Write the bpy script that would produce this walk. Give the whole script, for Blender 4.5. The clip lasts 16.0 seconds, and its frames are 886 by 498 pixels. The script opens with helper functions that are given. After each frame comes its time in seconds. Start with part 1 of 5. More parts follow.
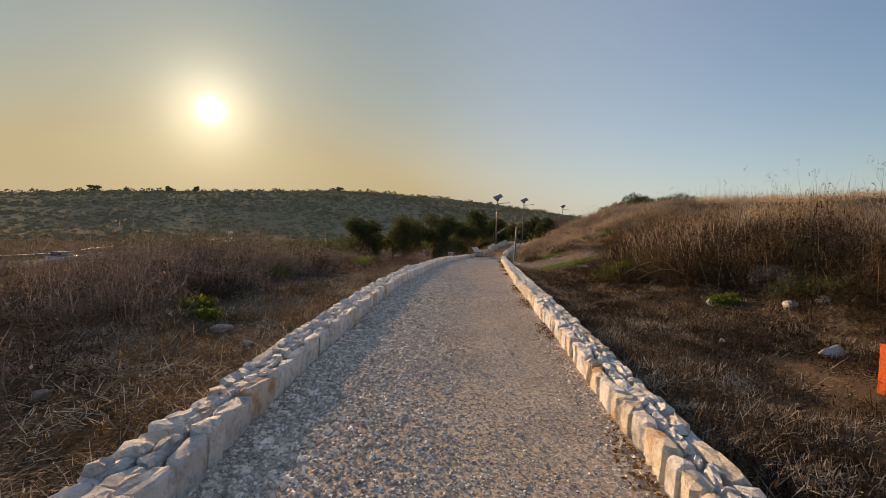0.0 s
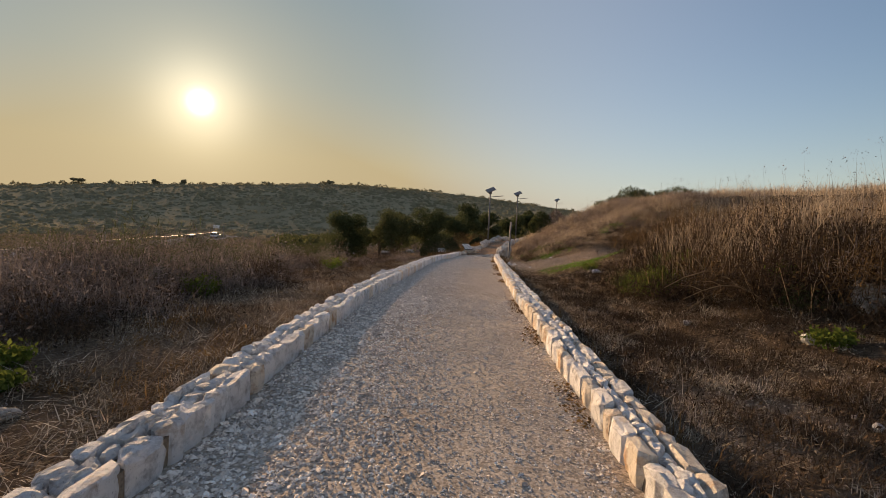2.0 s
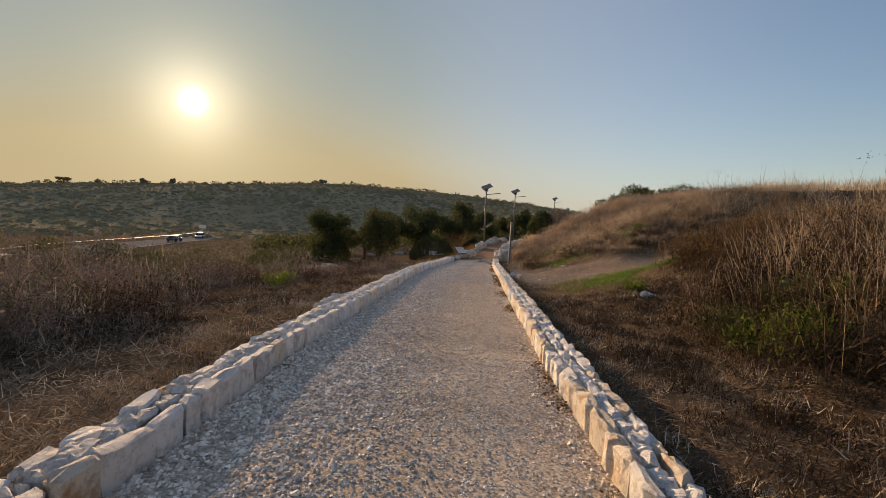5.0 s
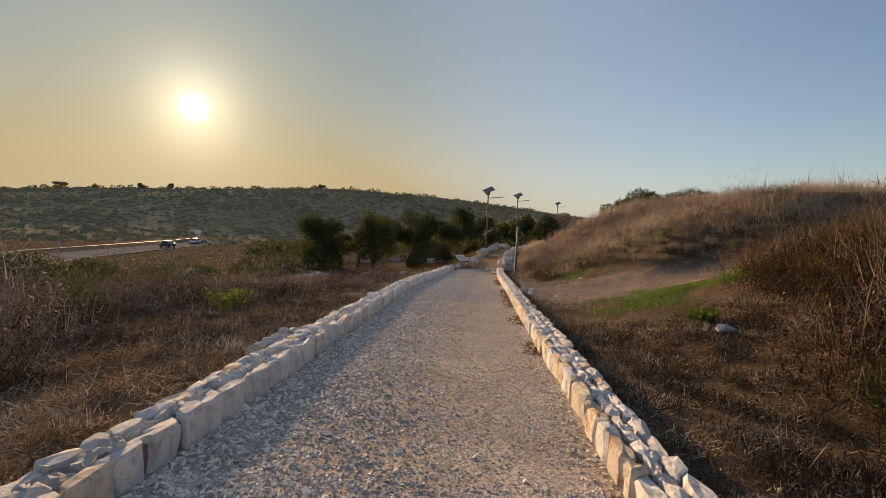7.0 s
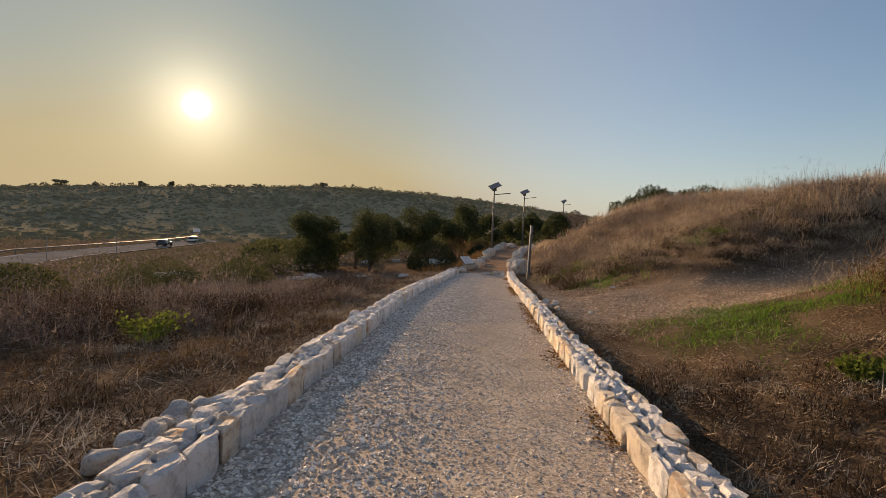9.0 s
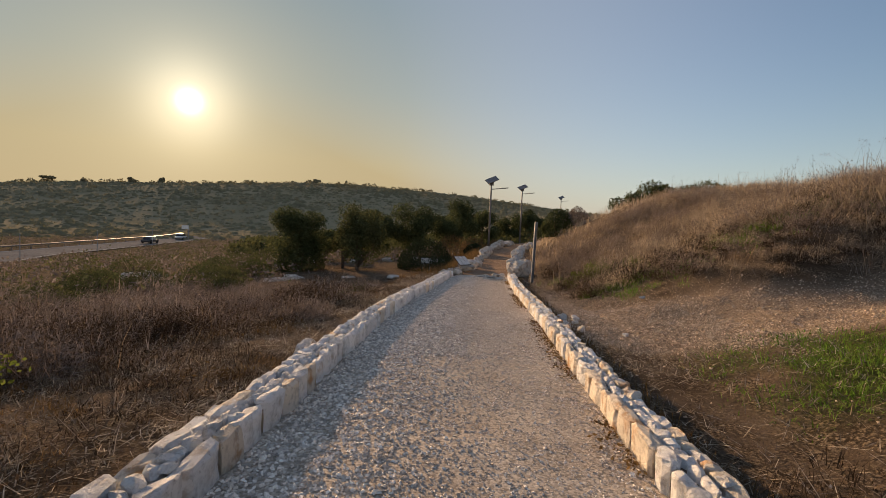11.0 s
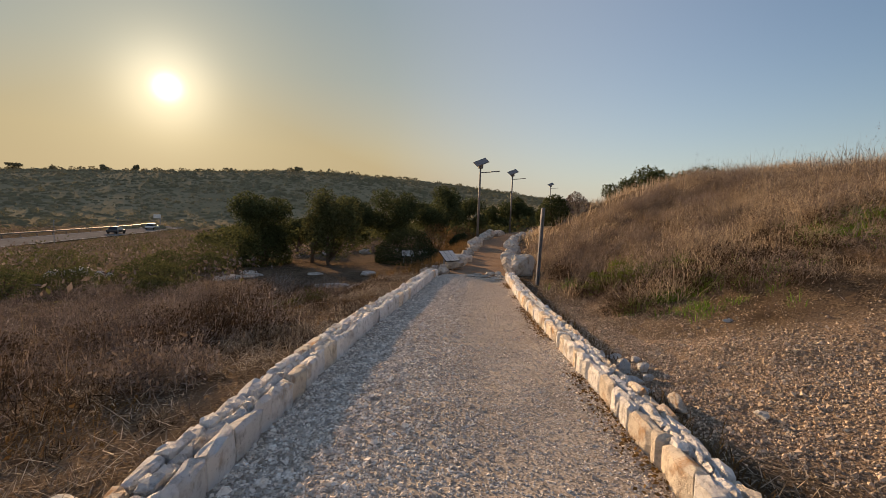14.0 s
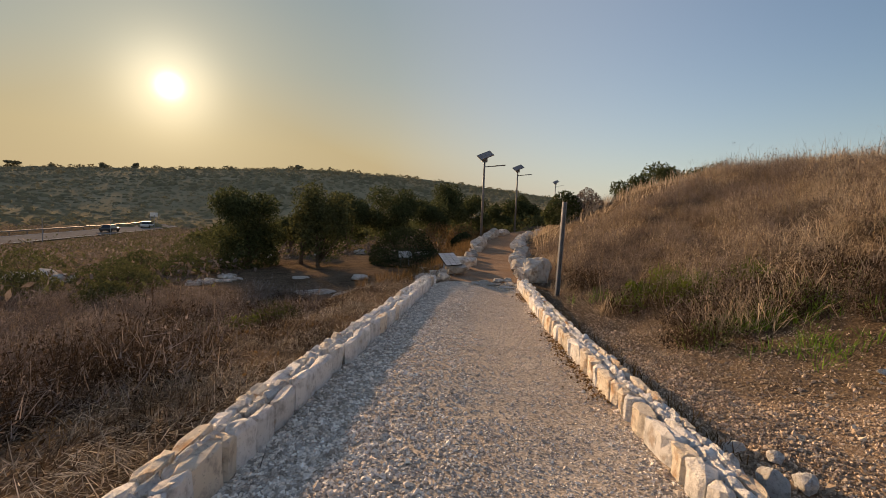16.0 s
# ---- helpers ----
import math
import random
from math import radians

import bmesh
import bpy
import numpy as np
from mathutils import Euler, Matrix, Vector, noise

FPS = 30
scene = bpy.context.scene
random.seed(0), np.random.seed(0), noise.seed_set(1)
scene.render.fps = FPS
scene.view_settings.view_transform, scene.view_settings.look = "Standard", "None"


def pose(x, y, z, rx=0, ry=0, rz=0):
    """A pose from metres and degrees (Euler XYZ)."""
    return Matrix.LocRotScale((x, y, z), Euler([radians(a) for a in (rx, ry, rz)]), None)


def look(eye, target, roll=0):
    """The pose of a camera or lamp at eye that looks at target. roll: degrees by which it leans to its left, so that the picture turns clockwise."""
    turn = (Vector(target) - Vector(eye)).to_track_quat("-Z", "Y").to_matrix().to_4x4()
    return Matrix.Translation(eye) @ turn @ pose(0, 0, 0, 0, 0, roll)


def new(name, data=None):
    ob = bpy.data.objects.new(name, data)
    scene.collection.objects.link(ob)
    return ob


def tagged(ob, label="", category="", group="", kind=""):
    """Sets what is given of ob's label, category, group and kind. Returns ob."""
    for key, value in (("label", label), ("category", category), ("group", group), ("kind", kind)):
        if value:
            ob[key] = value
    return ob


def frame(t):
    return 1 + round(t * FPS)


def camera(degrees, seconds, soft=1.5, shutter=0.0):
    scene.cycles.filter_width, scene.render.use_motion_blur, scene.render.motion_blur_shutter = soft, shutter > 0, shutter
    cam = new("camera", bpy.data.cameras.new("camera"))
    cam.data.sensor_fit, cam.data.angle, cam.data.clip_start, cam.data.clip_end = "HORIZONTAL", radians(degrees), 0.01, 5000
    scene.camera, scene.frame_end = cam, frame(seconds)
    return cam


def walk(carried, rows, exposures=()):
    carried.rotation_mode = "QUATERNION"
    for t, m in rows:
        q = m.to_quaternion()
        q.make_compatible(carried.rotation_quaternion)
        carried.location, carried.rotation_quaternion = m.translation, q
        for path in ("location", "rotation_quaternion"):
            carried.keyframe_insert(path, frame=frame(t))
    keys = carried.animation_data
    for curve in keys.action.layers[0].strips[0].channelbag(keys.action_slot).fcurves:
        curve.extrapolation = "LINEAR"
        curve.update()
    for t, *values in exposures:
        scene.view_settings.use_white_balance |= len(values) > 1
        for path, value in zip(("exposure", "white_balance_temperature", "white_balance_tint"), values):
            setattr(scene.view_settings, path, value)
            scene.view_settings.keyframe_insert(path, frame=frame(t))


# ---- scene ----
cam = camera(86.3, 16.0, 0.7)
METRES, EYE, TILT, LEAN, TURN = 20.5, 1.5, 0.0, 0.0, 3.8
ROWS = [
    (0.0, 0.0, 0.0, 0.0, 0.09, -2.11, -2.48),
    (0.5, 0.0037, 0.0331, 0.0013, -0.23, -2.29, -2.53),
    (1.0, 0.0077, 0.065, 0.0024, -0.06, -2.47, -2.4),
    (1.5, 0.0109, 0.0963, 0.0036, -0.23, -2.73, -2.44),
    (2.0, 0.0127, 0.1301, 0.0059, -0.85, -2.82, -2.48),
    (2.5, 0.0137, 0.1624, 0.0059, -0.84, -2.84, -2.48),
    (3.0, 0.0176, 0.1946, 0.0074, -1.06, -2.93, -2.52),
    (3.5, 0.0195, 0.225, 0.0075, -1.17, -2.97, -2.46),
    (4.0, 0.0234, 0.2584, 0.0083, -1.36, -3.01, -2.52),
    (6.5, 0.0341, 0.4215, 0.0094, -1.6, -2.28, -2.4),
    (7.0, 0.034, 0.4505, 0.0096, -1.52, -2.18, -2.48),
    (7.5, 0.0336, 0.4834, 0.0105, -1.32, -2.27, -2.5),
    (8.0, 0.0344, 0.5149, 0.0118, -1.36, -2.35, -2.49),
    (8.5, 0.0335, 0.5452, 0.0117, -1.23, -2.37, -2.48),
    (9.0, 0.034, 0.5745, 0.011, -1.25, -2.4, -2.5),
    (11.5, 0.0427, 0.726, 0.0105, -2.43, -2.74, -2.49),
    (12.0, 0.0442, 0.7592, 0.0085, -3.12, -2.65, -2.38),
    (12.5, 0.0472, 0.7904, 0.008, -3.31, -2.62, -2.38),
    (13.0, 0.0502, 0.8188, 0.0086, -3.35, -2.79, -2.35),
    (13.5, 0.0504, 0.8488, 0.0085, -3.52, -3.33, -2.45),
    (14.0, 0.0522, 0.8774, 0.0088, -3.7, -4.0, -2.41),
    (14.5, 0.0552, 0.908, 0.0081, -3.68, -4.11, -2.44),
    (15.0, 0.0594, 0.9371, 0.0071, -3.6, -4.11, -2.48),
    (15.5, 0.0614, 0.9669, 0.0065, -3.61, -4.13, -2.45),
    (16.0, 0.0626, 0.9966, 0.0052, -3.5, -4.14, -2.5),
]
walk(cam, [(t, pose(0, 0, EYE, TILT, LEAN, TURN) @ pose(METRES * x, METRES * y, METRES * z, 90 + pitch, roll, yaw)) for t, x, y, z, yaw, pitch, roll in ROWS], [(0.0, 0.68, 6620, 15), (12.0, 0.68, 6620, 15), (16.0, 0.68, 6760, 15)])

# ---- light: low hazy sun ahead on the left, open sky ----
SUN_AZ, SUN_EL = -30.3, 11.8
sun_dir = Vector((math.sin(radians(SUN_AZ)) * math.cos(radians(SUN_EL)), math.cos(radians(SUN_AZ)) * math.cos(radians(SUN_EL)), math.sin(radians(SUN_EL))))
SKY, SUN = 0.083, 5.0
world = bpy.data.worlds.new("sky")
scene.world = world
world.use_nodes = True
wn, wl = world.node_tree.nodes, world.node_tree.links
wn.clear()
sky = wn.new("ShaderNodeTexSky")
sky.sky_type, sky.sun_disc = "NISHITA", False
sky.sun_elevation, sky.sun_rotation = radians(SUN_EL), radians(SUN_AZ)
sky.air_density, sky.dust_density, sky.ozone_density = 1.2, 0.0, 2.0
bg = wn.new("ShaderNodeBackground")
bg.inputs["Strength"].default_value = SKY
tint = wn.new("ShaderNodeMix")
tint.data_type, tint.blend_type = "RGBA", "MULTIPLY"
tint.inputs["Factor"].default_value = 1.0
tint.inputs["B"].default_value = (0.97, 0.985, 1.045, 1)
wl.new(sky.outputs[0], tint.inputs["A"])
wl.new(tint.outputs["Result"], bg.inputs["Color"])
# haze: a golden veil that replaces the blue towards the sun, and the sun's aureole in it
tc = wn.new("ShaderNodeTexCoord")
dot = wn.new("ShaderNodeVectorMath")
dot.operation = "DOT_PRODUCT"
dot.inputs[1].default_value = sun_dir
wl.new(tc.outputs["Generated"], dot.inputs[0])
clampd = wn.new("ShaderNodeMath")
clampd.operation = "MAXIMUM"
clampd.inputs[1].default_value = 0.0
wl.new(dot.outputs["Value"], clampd.inputs[0])


def lobe(power, strength):
    pw = wn.new("ShaderNodeMath")
    pw.operation = "POWER"
    pw.inputs[1].default_value = power
    wl.new(clampd.outputs[0], pw.inputs[0])
    mu = wn.new("ShaderNodeMath")
    mu.operation = "MULTIPLY"
    mu.inputs[1].default_value = strength
    wl.new(pw.outputs[0], mu.inputs[0])
    return mu.outputs[0]


sep = wn.new("ShaderNodeSeparateXYZ")
wl.new(tc.outputs["Generated"], sep.inputs[0])
ramp = wn.new("ShaderNodeValToRGB")
for i, (at_z, colour) in enumerate(((0.0, (0.352, 0.278, 0.152)), (0.12, (0.335, 0.281, 0.160)), (0.26, (0.240, 0.246, 0.188)), (0.45, (0.166, 0.204, 0.198)))):
    e = ramp.color_ramp.elements[i] if i < 2 else ramp.color_ramp.elements.new(at_z)
    e.position, e.color = at_z, (*colour, 1)
wl.new(sep.outputs["Z"], ramp.inputs["Fac"])
veil = wn.new("ShaderNodeBackground")
# away from the sun the haze on the horizon is pinkish grey
side = wn.new("ShaderNodeMix")
side.data_type = "RGBA"
side.clamp_factor = True
side.inputs["A"].default_value = (0.303, 0.297, 0.298, 1)
wl.new(ramp.outputs["Color"], side.inputs["B"])
wl.new(lobe(5.0, 1.5), side.inputs["Factor"])
wl.new(side.outputs["Result"], veil.inputs["Color"])
last = wn.new("ShaderNodeMixShader")
low = wn.new("ShaderNodeMath")
low.operation = "SUBTRACT"
low.inputs[0].default_value = 1.0
low.use_clamp = True
wl.new(sep.outputs["Z"], low.inputs[1])
low2 = wn.new("ShaderNodeMath")
low2.operation = "POWER"
low2.inputs[1].default_value = 11
wl.new(low.outputs[0], low2.inputs[0])
low3 = wn.new("ShaderNodeMath")
low3.operation = "MULTIPLY_ADD"
low3.use_clamp = True
low3.inputs[1].default_value = 0.68
wl.new(low2.outputs[0], low3.inputs[0])
wl.new(lobe(2.7, 0.95), low3.inputs[2])
# opposite the low sun the haze is dusky and pale as well
anti = wn.new("ShaderNodeMath")
anti.operation = "MULTIPLY_ADD"
anti.use_clamp = True
anti.inputs[1].default_value, anti.inputs[2].default_value = -1.0, 0.0
wl.new(dot.outputs["Value"], anti.inputs[0])
anti2 = wn.new("ShaderNodeMath")
anti2.operation = "MULTIPLY_ADD"
anti2.use_clamp = True
anti2.inputs[1].default_value = 0.55
wl.new(anti.outputs[0], anti2.inputs[0])
wl.new(low3.outputs[0], anti2.inputs[2])
wl.new(anti2.outputs[0], last.inputs["Fac"])
wl.new(bg.outputs[0], last.inputs[1])
wl.new(veil.outputs[0], last.inputs[2])
for power, strength, colour in ((7000, 1.3, (1.0, 0.94, 0.78)), (420, 0.34, (1.0, 0.88, 0.60)), (70, 0.14, (1.0, 0.84, 0.52))):
    b2 = wn.new("ShaderNodeBackground")
    b2.inputs["Color"].default_value = (*colour, 1)
    wl.new(lobe(power, strength), b2.inputs["Strength"])
    ad = wn.new("ShaderNodeAddShader")
    wl.new(last.outputs[0], ad.inputs[0])
    wl.new(b2.outputs[0], ad.inputs[1])
    last = ad
wo = wn.new("ShaderNodeOutputWorld")
wl.new(last.outputs[0], wo.inputs["Surface"])

lamp = bpy.data.lights.new("sun", "SUN")
lamp.energy, lamp.angle, lamp.color = SUN, radians(1.2), (1.0, 0.665, 0.36)
sun = new("sun", lamp)
sun.matrix_world = look((0, 0, 60), Vector((0, 0, 60)) - sun_dir)

rng = np.random.default_rng(7)


# ---- materials ----
def material(name, a, b, scale=6.0, fine=60.0, rough=0.9, bump=0.3, dist=0.02, c=None, metal=0.0, thin=0.0, vary=0.0, spec=0.0, island=False):
    """Two colours mixed by a coarse noise, a third by a fine one; relief; thin: light let through (leaves, blades)."""
    m = bpy.data.materials.new(name)
    m.use_nodes = True
    n, l = m.node_tree.nodes, m.node_tree.links
    bs = n["Principled BSDF"]
    out = n["Material Output"]
    co = n.new("ShaderNodeTexCoord")
    t1 = n.new("ShaderNodeTexNoise")
    t1.inputs["Scale"].default_value, t1.inputs["Detail"].default_value = scale, 5
    l.new(co.outputs["Object"], t1.inputs["Vector"])
    r1 = n.new("ShaderNodeValToRGB")
    r1.color_ramp.elements[0].position, r1.color_ramp.elements[1].position = 0.35, 0.65
    r1.color_ramp.elements[0].color, r1.color_ramp.elements[1].color = (*a, 1), (*b, 1)
    l.new(t1.outputs["Fac"], r1.inputs["Fac"])
    t2 = n.new("ShaderNodeTexNoise")
    t2.inputs["Scale"].default_value, t2.inputs["Detail"].default_value, t2.inputs["Roughness"].default_value = fine, 4, 0.65
    l.new(co.outputs["Object"], t2.inputs["Vector"])
    r2 = n.new("ShaderNodeValToRGB")
    r2.color_ramp.elements[0].position, r2.color_ramp.elements[1].position = 0.48, 0.7
    r2.color_ramp.elements[0].color, r2.color_ramp.elements[1].color = (0, 0, 0, 1), (1, 1, 1, 1)
    l.new(t2.outputs["Fac"], r2.inputs["Fac"])
    mx = n.new("ShaderNodeMix")
    mx.data_type = "RGBA"
    c = c or tuple(0.6 * v for v in a)
    mx.inputs["B"].default_value = (*c, 1)
    l.new(r2.outputs["Color"], mx.inputs["Factor"])
    l.new(r1.outputs["Color"], mx.inputs["A"])
    colour = mx.outputs["Result"]
    if vary:
        src = n.new("ShaderNodeNewGeometry").outputs["Random Per Island"] if island else n.new("ShaderNodeObjectInfo").outputs["Random"]
        mr = n.new("ShaderNodeMapRange")
        mr.inputs["To Min"].default_value, mr.inputs["To Max"].default_value = 1 - vary, 1 + vary * 0.6
        l.new(src, mr.inputs["Value"])
        hs = n.new("ShaderNodeHueSaturation")
        l.new(mr.outputs["Result"], hs.inputs["Value"])
        l.new(colour, hs.inputs["Color"])
        colour = hs.outputs["Color"]
    l.new(colour, bs.inputs["Base Color"])
    bs.inputs["Roughness"].default_value, bs.inputs["Metallic"].default_value = rough, metal
    bs.inputs["Specular IOR Level"].default_value = spec
    if bump:
        bp = n.new("ShaderNodeBump")
        bp.inputs["Strength"].default_value, bp.inputs["Distance"].default_value = bump, dist
        l.new(t2.outputs["Fac"], bp.inputs["Height"])
        l.new(bp.outputs["Normal"], bs.inputs["Normal"])
    if thin:
        tr = n.new("ShaderNodeBsdfTranslucent")
        l.new(colour, tr.inputs["Color"])
        ms = n.new("ShaderNodeMixShader")
        ms.inputs["Fac"].default_value = thin
        l.new(bs.outputs[0], ms.inputs[1])
        l.new(tr.outputs[0], ms.inputs[2])
        l.new(ms.outputs[0], out.inputs["Surface"])
    return m


M = {
    "core": material("earth_core", (0.20, 0.16, 0.12), (0.30, 0.25, 0.19), 9, 60, 1, 0.6),
    "gravel": material("gravel_stone", (0.70, 0.62, 0.535), (0.90, 0.85, 0.785), 9, 60, 0.9, 0.3, 0.01, c=(0.44, 0.36, 0.28), vary=0.55, island=True),
    "chips": material("track_chips", (0.50, 0.39, 0.285), (0.74, 0.62, 0.49), 9, 60, 0.9, 0.3, 0.01, c=(0.34, 0.25, 0.17), vary=0.5, island=True),
    "boulder": material("boulder_stone", (0.56, 0.51, 0.45), (0.76, 0.715, 0.655), 2.4, 7, 0.9, 1.0, 0.08, c=(0.34, 0.28, 0.22), vary=0.25),
    "bark": material("bark", (0.10, 0.075, 0.055), (0.16, 0.12, 0.09), 8, 40, 0.95, 0.8),
    "leaf_dark": material("leaf_dark", (0.068, 0.082, 0.036), (0.12, 0.136, 0.062), 0.9, 8, 0.7, 0, thin=0.32, vary=0.4, island=True),
    "leaf_box": material("leaf_box", (0.040, 0.052, 0.026), (0.07, 0.085, 0.042), 0.9, 8, 0.6, 0, thin=0.06, vary=0.4, island=True),
    "leaf_olive": material("leaf_olive", (0.085, 0.095, 0.042), (0.135, 0.142, 0.066), 0.9, 8, 0.7, 0, thin=0.3, vary=0.4, island=True),
    "leaf_rust": material("leaf_rust", (0.15, 0.095, 0.045), (0.25, 0.165, 0.075), 0.9, 8, 0.8, 0, thin=0.3, vary=0.4, island=True),
    "leaf_fresh": material("leaf_fresh", (0.10, 0.135, 0.028), (0.175, 0.215, 0.05), 3, 12, 0.7, 0, thin=0.45, vary=0.35, island=True),
    "green_grass": material("green_grass", (0.12, 0.22, 0.035), (0.22, 0.34, 0.065), 2, 12, 0.7, 0, thin=0.4, vary=0.4, island=True),
    "dry_grass": material("dry_grass", (0.43, 0.345, 0.25), (0.68, 0.57, 0.43), 0.45, 4, 0.85, 0, c=(0.20, 0.145, 0.10), thin=0.38, vary=0.45, island=True),
    "grey_grass": material("grey_grass", (0.27, 0.22, 0.18), (0.42, 0.35, 0.295), 0.45, 4, 0.85, 0, c=(0.12, 0.085, 0.06), thin=0.35, vary=0.5, island=True),
    "dry_stalk": material("dry_stalk", (0.34, 0.25, 0.15), (0.46, 0.35, 0.22), 1.5, 6, 0.85, 0, thin=0.25, vary=0.4, island=True),
    "twig": material("brown_twig", (0.19, 0.15, 0.13), (0.36, 0.305, 0.27), 0.5, 3, 0.9, 0, c=(0.085, 0.066, 0.055), thin=0.2, vary=0.55, island=True),
    "twig_grey": material("grey_twig", (0.22, 0.178, 0.15), (0.38, 0.315, 0.265), 0.5, 3, 0.9, 0, c=(0.10, 0.07, 0.055), thin=0.2, vary=0.5, island=True),
    # brown thorn, with the deep shade inside the tangles put into its colour
    "thorn": material("shaded_thorn", (0.055, 0.039, 0.028), (0.125, 0.088, 0.058), 0.6, 4, 0.9, 0, c=(0.035, 0.028, 0.018), thin=0.15, vary=0.6, island=True),
    "straw": material("straw", (0.31, 0.25, 0.175), (0.66, 0.57, 0.44), 1.5, 9, 0.7, 0, c=(0.14, 0.09, 0.055), thin=0.1, vary=0.7, island=True),
    # far scrub: distance haze put in as a paler base and let-through light
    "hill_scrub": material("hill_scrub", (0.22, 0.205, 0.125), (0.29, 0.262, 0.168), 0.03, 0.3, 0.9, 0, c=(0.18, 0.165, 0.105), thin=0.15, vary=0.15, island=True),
    "steel": material("galvanised_steel", (0.26, 0.265, 0.285), (0.34, 0.345, 0.365), 4, 60, 0.5, 0.1, 0.004, metal=0.6, spec=0.4),
    "lamp_steel": material("dull_steel", (0.17, 0.155, 0.145), (0.23, 0.21, 0.195), 4, 60, 0.6, 0.1, 0.004, metal=0.2, spec=0.3),
    # cells painted pale grey for the sky they reflect
    "panel": material("solar_cells", (0.22, 0.205, 0.21), (0.27, 0.25, 0.255), 8, 60, 0.4, 0, spec=0.5),
    "white_sheet": material("white_sheet", (0.72, 0.72, 0.70), (0.80, 0.80, 0.78), 6, 40, 0.5, 0.05),
    "print": material("grey_print", (0.46, 0.47, 0.48), (0.56, 0.56, 0.56), 12, 60, 0.6, 0),
    "orange": material("orange_paint", (0.50, 0.10, 0.03), (0.58, 0.14, 0.045), 8, 50, 0.55, 0.1),
    "asphalt": material("pale_asphalt", (0.20, 0.193, 0.185), (0.26, 0.25, 0.24), 0.2, 3, 0.95, 0.2, spec=0.0),
    "road_line": material("road_line", (0.66, 0.66, 0.62), (0.74, 0.74, 0.70), 2, 12, 0.7, 0),
    "car_dark": material("car_paint_dark", (0.03, 0.032, 0.04), (0.035, 0.037, 0.045), 2, 9, 0.25, 0, spec=0.6),
    "car_pale": material("car_paint_pale", (0.62, 0.62, 0.62), (0.66, 0.66, 0.66), 2, 9, 0.25, 0, spec=0.6),
    "glass_dark": material("car_glass", (0.02, 0.02, 0.025), (0.025, 0.025, 0.03), 2, 9, 0.08, 0, spec=0.8),
    "rubber": material("rubber", (0.02, 0.02, 0.02), (0.03, 0.03, 0.03), 9, 40, 0.9, 0.1),
}


def stone_material(name, pale, grey, stain, much):
    """Split limestone: pale faces, grey weathered patches, pits, and ochre iron stain that differs from stone to stone."""
    m = bpy.data.materials.new(name)
    m.use_nodes = True
    n, l = m.node_tree.nodes, m.node_tree.links
    bs = n["Principled BSDF"]
    bs.inputs["Roughness"].default_value, bs.inputs["Specular IOR Level"].default_value = 0.9, 0.1
    co = n.new("ShaderNodeTexCoord")
    rd = n.new("ShaderNodeObjectInfo")
    geo = n.new("ShaderNodeNewGeometry")
    ad = n.new("ShaderNodeMath")
    l.new(rd.outputs["Random"], ad.inputs[0])
    l.new(geo.outputs["Random Per Island"], ad.inputs[1])
    sh = n.new("ShaderNodeVectorMath")
    sh.operation = "MULTIPLY_ADD"
    sh.inputs[1].default_value = (1, 1, 1)
    sc = n.new("ShaderNodeMath")
    sc.operation = "MULTIPLY"
    sc.inputs[1].default_value = 37.0
    l.new(ad.outputs[0], sc.inputs[0])
    l.new(co.outputs["Object"], sh.inputs[0])
    l.new(sc.outputs[0], sh.inputs[2])

    def field(scale, lo, hi, rough=0.6):
        t = n.new("ShaderNodeTexNoise")
        t.inputs["Scale"].default_value, t.inputs["Detail"].default_value, t.inputs["Roughness"].default_value = scale, 6, rough
        l.new(sh.outputs[0], t.inputs["Vector"])
        r = n.new("ShaderNodeMapRange")
        r.inputs["From Min"].default_value, r.inputs["From Max"].default_value = lo, hi
        l.new(t.outputs["Fac"], r.inputs["Value"])
        return r.outputs["Result"], t.outputs["Fac"]

    def blend(f, a, b):
        x = n.new("ShaderNodeMix")
        x.data_type = "RGBA"
        l.new(f, x.inputs["Factor"])
        for key, c in (("A", a), ("B", b)):
            if isinstance(c, tuple):
                x.inputs[key].default_value = (*c, 1)
            else:
                l.new(c, x.inputs[key])
        return x.outputs["Result"]

    patch, _ = field(9, 0.48, 0.68, 0.7)
    pit, pith = field(34, 0.58, 0.74, 0.75)
    iron, _ = field(4.5, 0.62 - much, 0.78 - much)
    col = blend(patch, pale, grey)
    col = blend(iron, col, stain)
    col = blend(pit, col, tuple(0.5 * v for v in grey))
    tone = n.new("ShaderNodeMapRange")
    tone.inputs["From Max"].default_value, tone.inputs["To Min"].default_value, tone.inputs["To Max"].default_value = 2.0, 0.74, 1.16
    l.new(ad.outputs[0], tone.inputs["Value"])
    hs = n.new("ShaderNodeHueSaturation")
    l.new(tone.outputs["Result"], hs.inputs["Value"])
    l.new(col, hs.inputs["Color"])
    l.new(hs.outputs["Color"], bs.inputs["Base Color"])
    bp = n.new("ShaderNodeBump")
    bp.inputs["Strength"].default_value, bp.inputs["Distance"].default_value = 1.0, 0.03
    l.new(pith, bp.inputs["Height"])
    l.new(bp.outputs["Normal"], bs.inputs["Normal"])
    return m


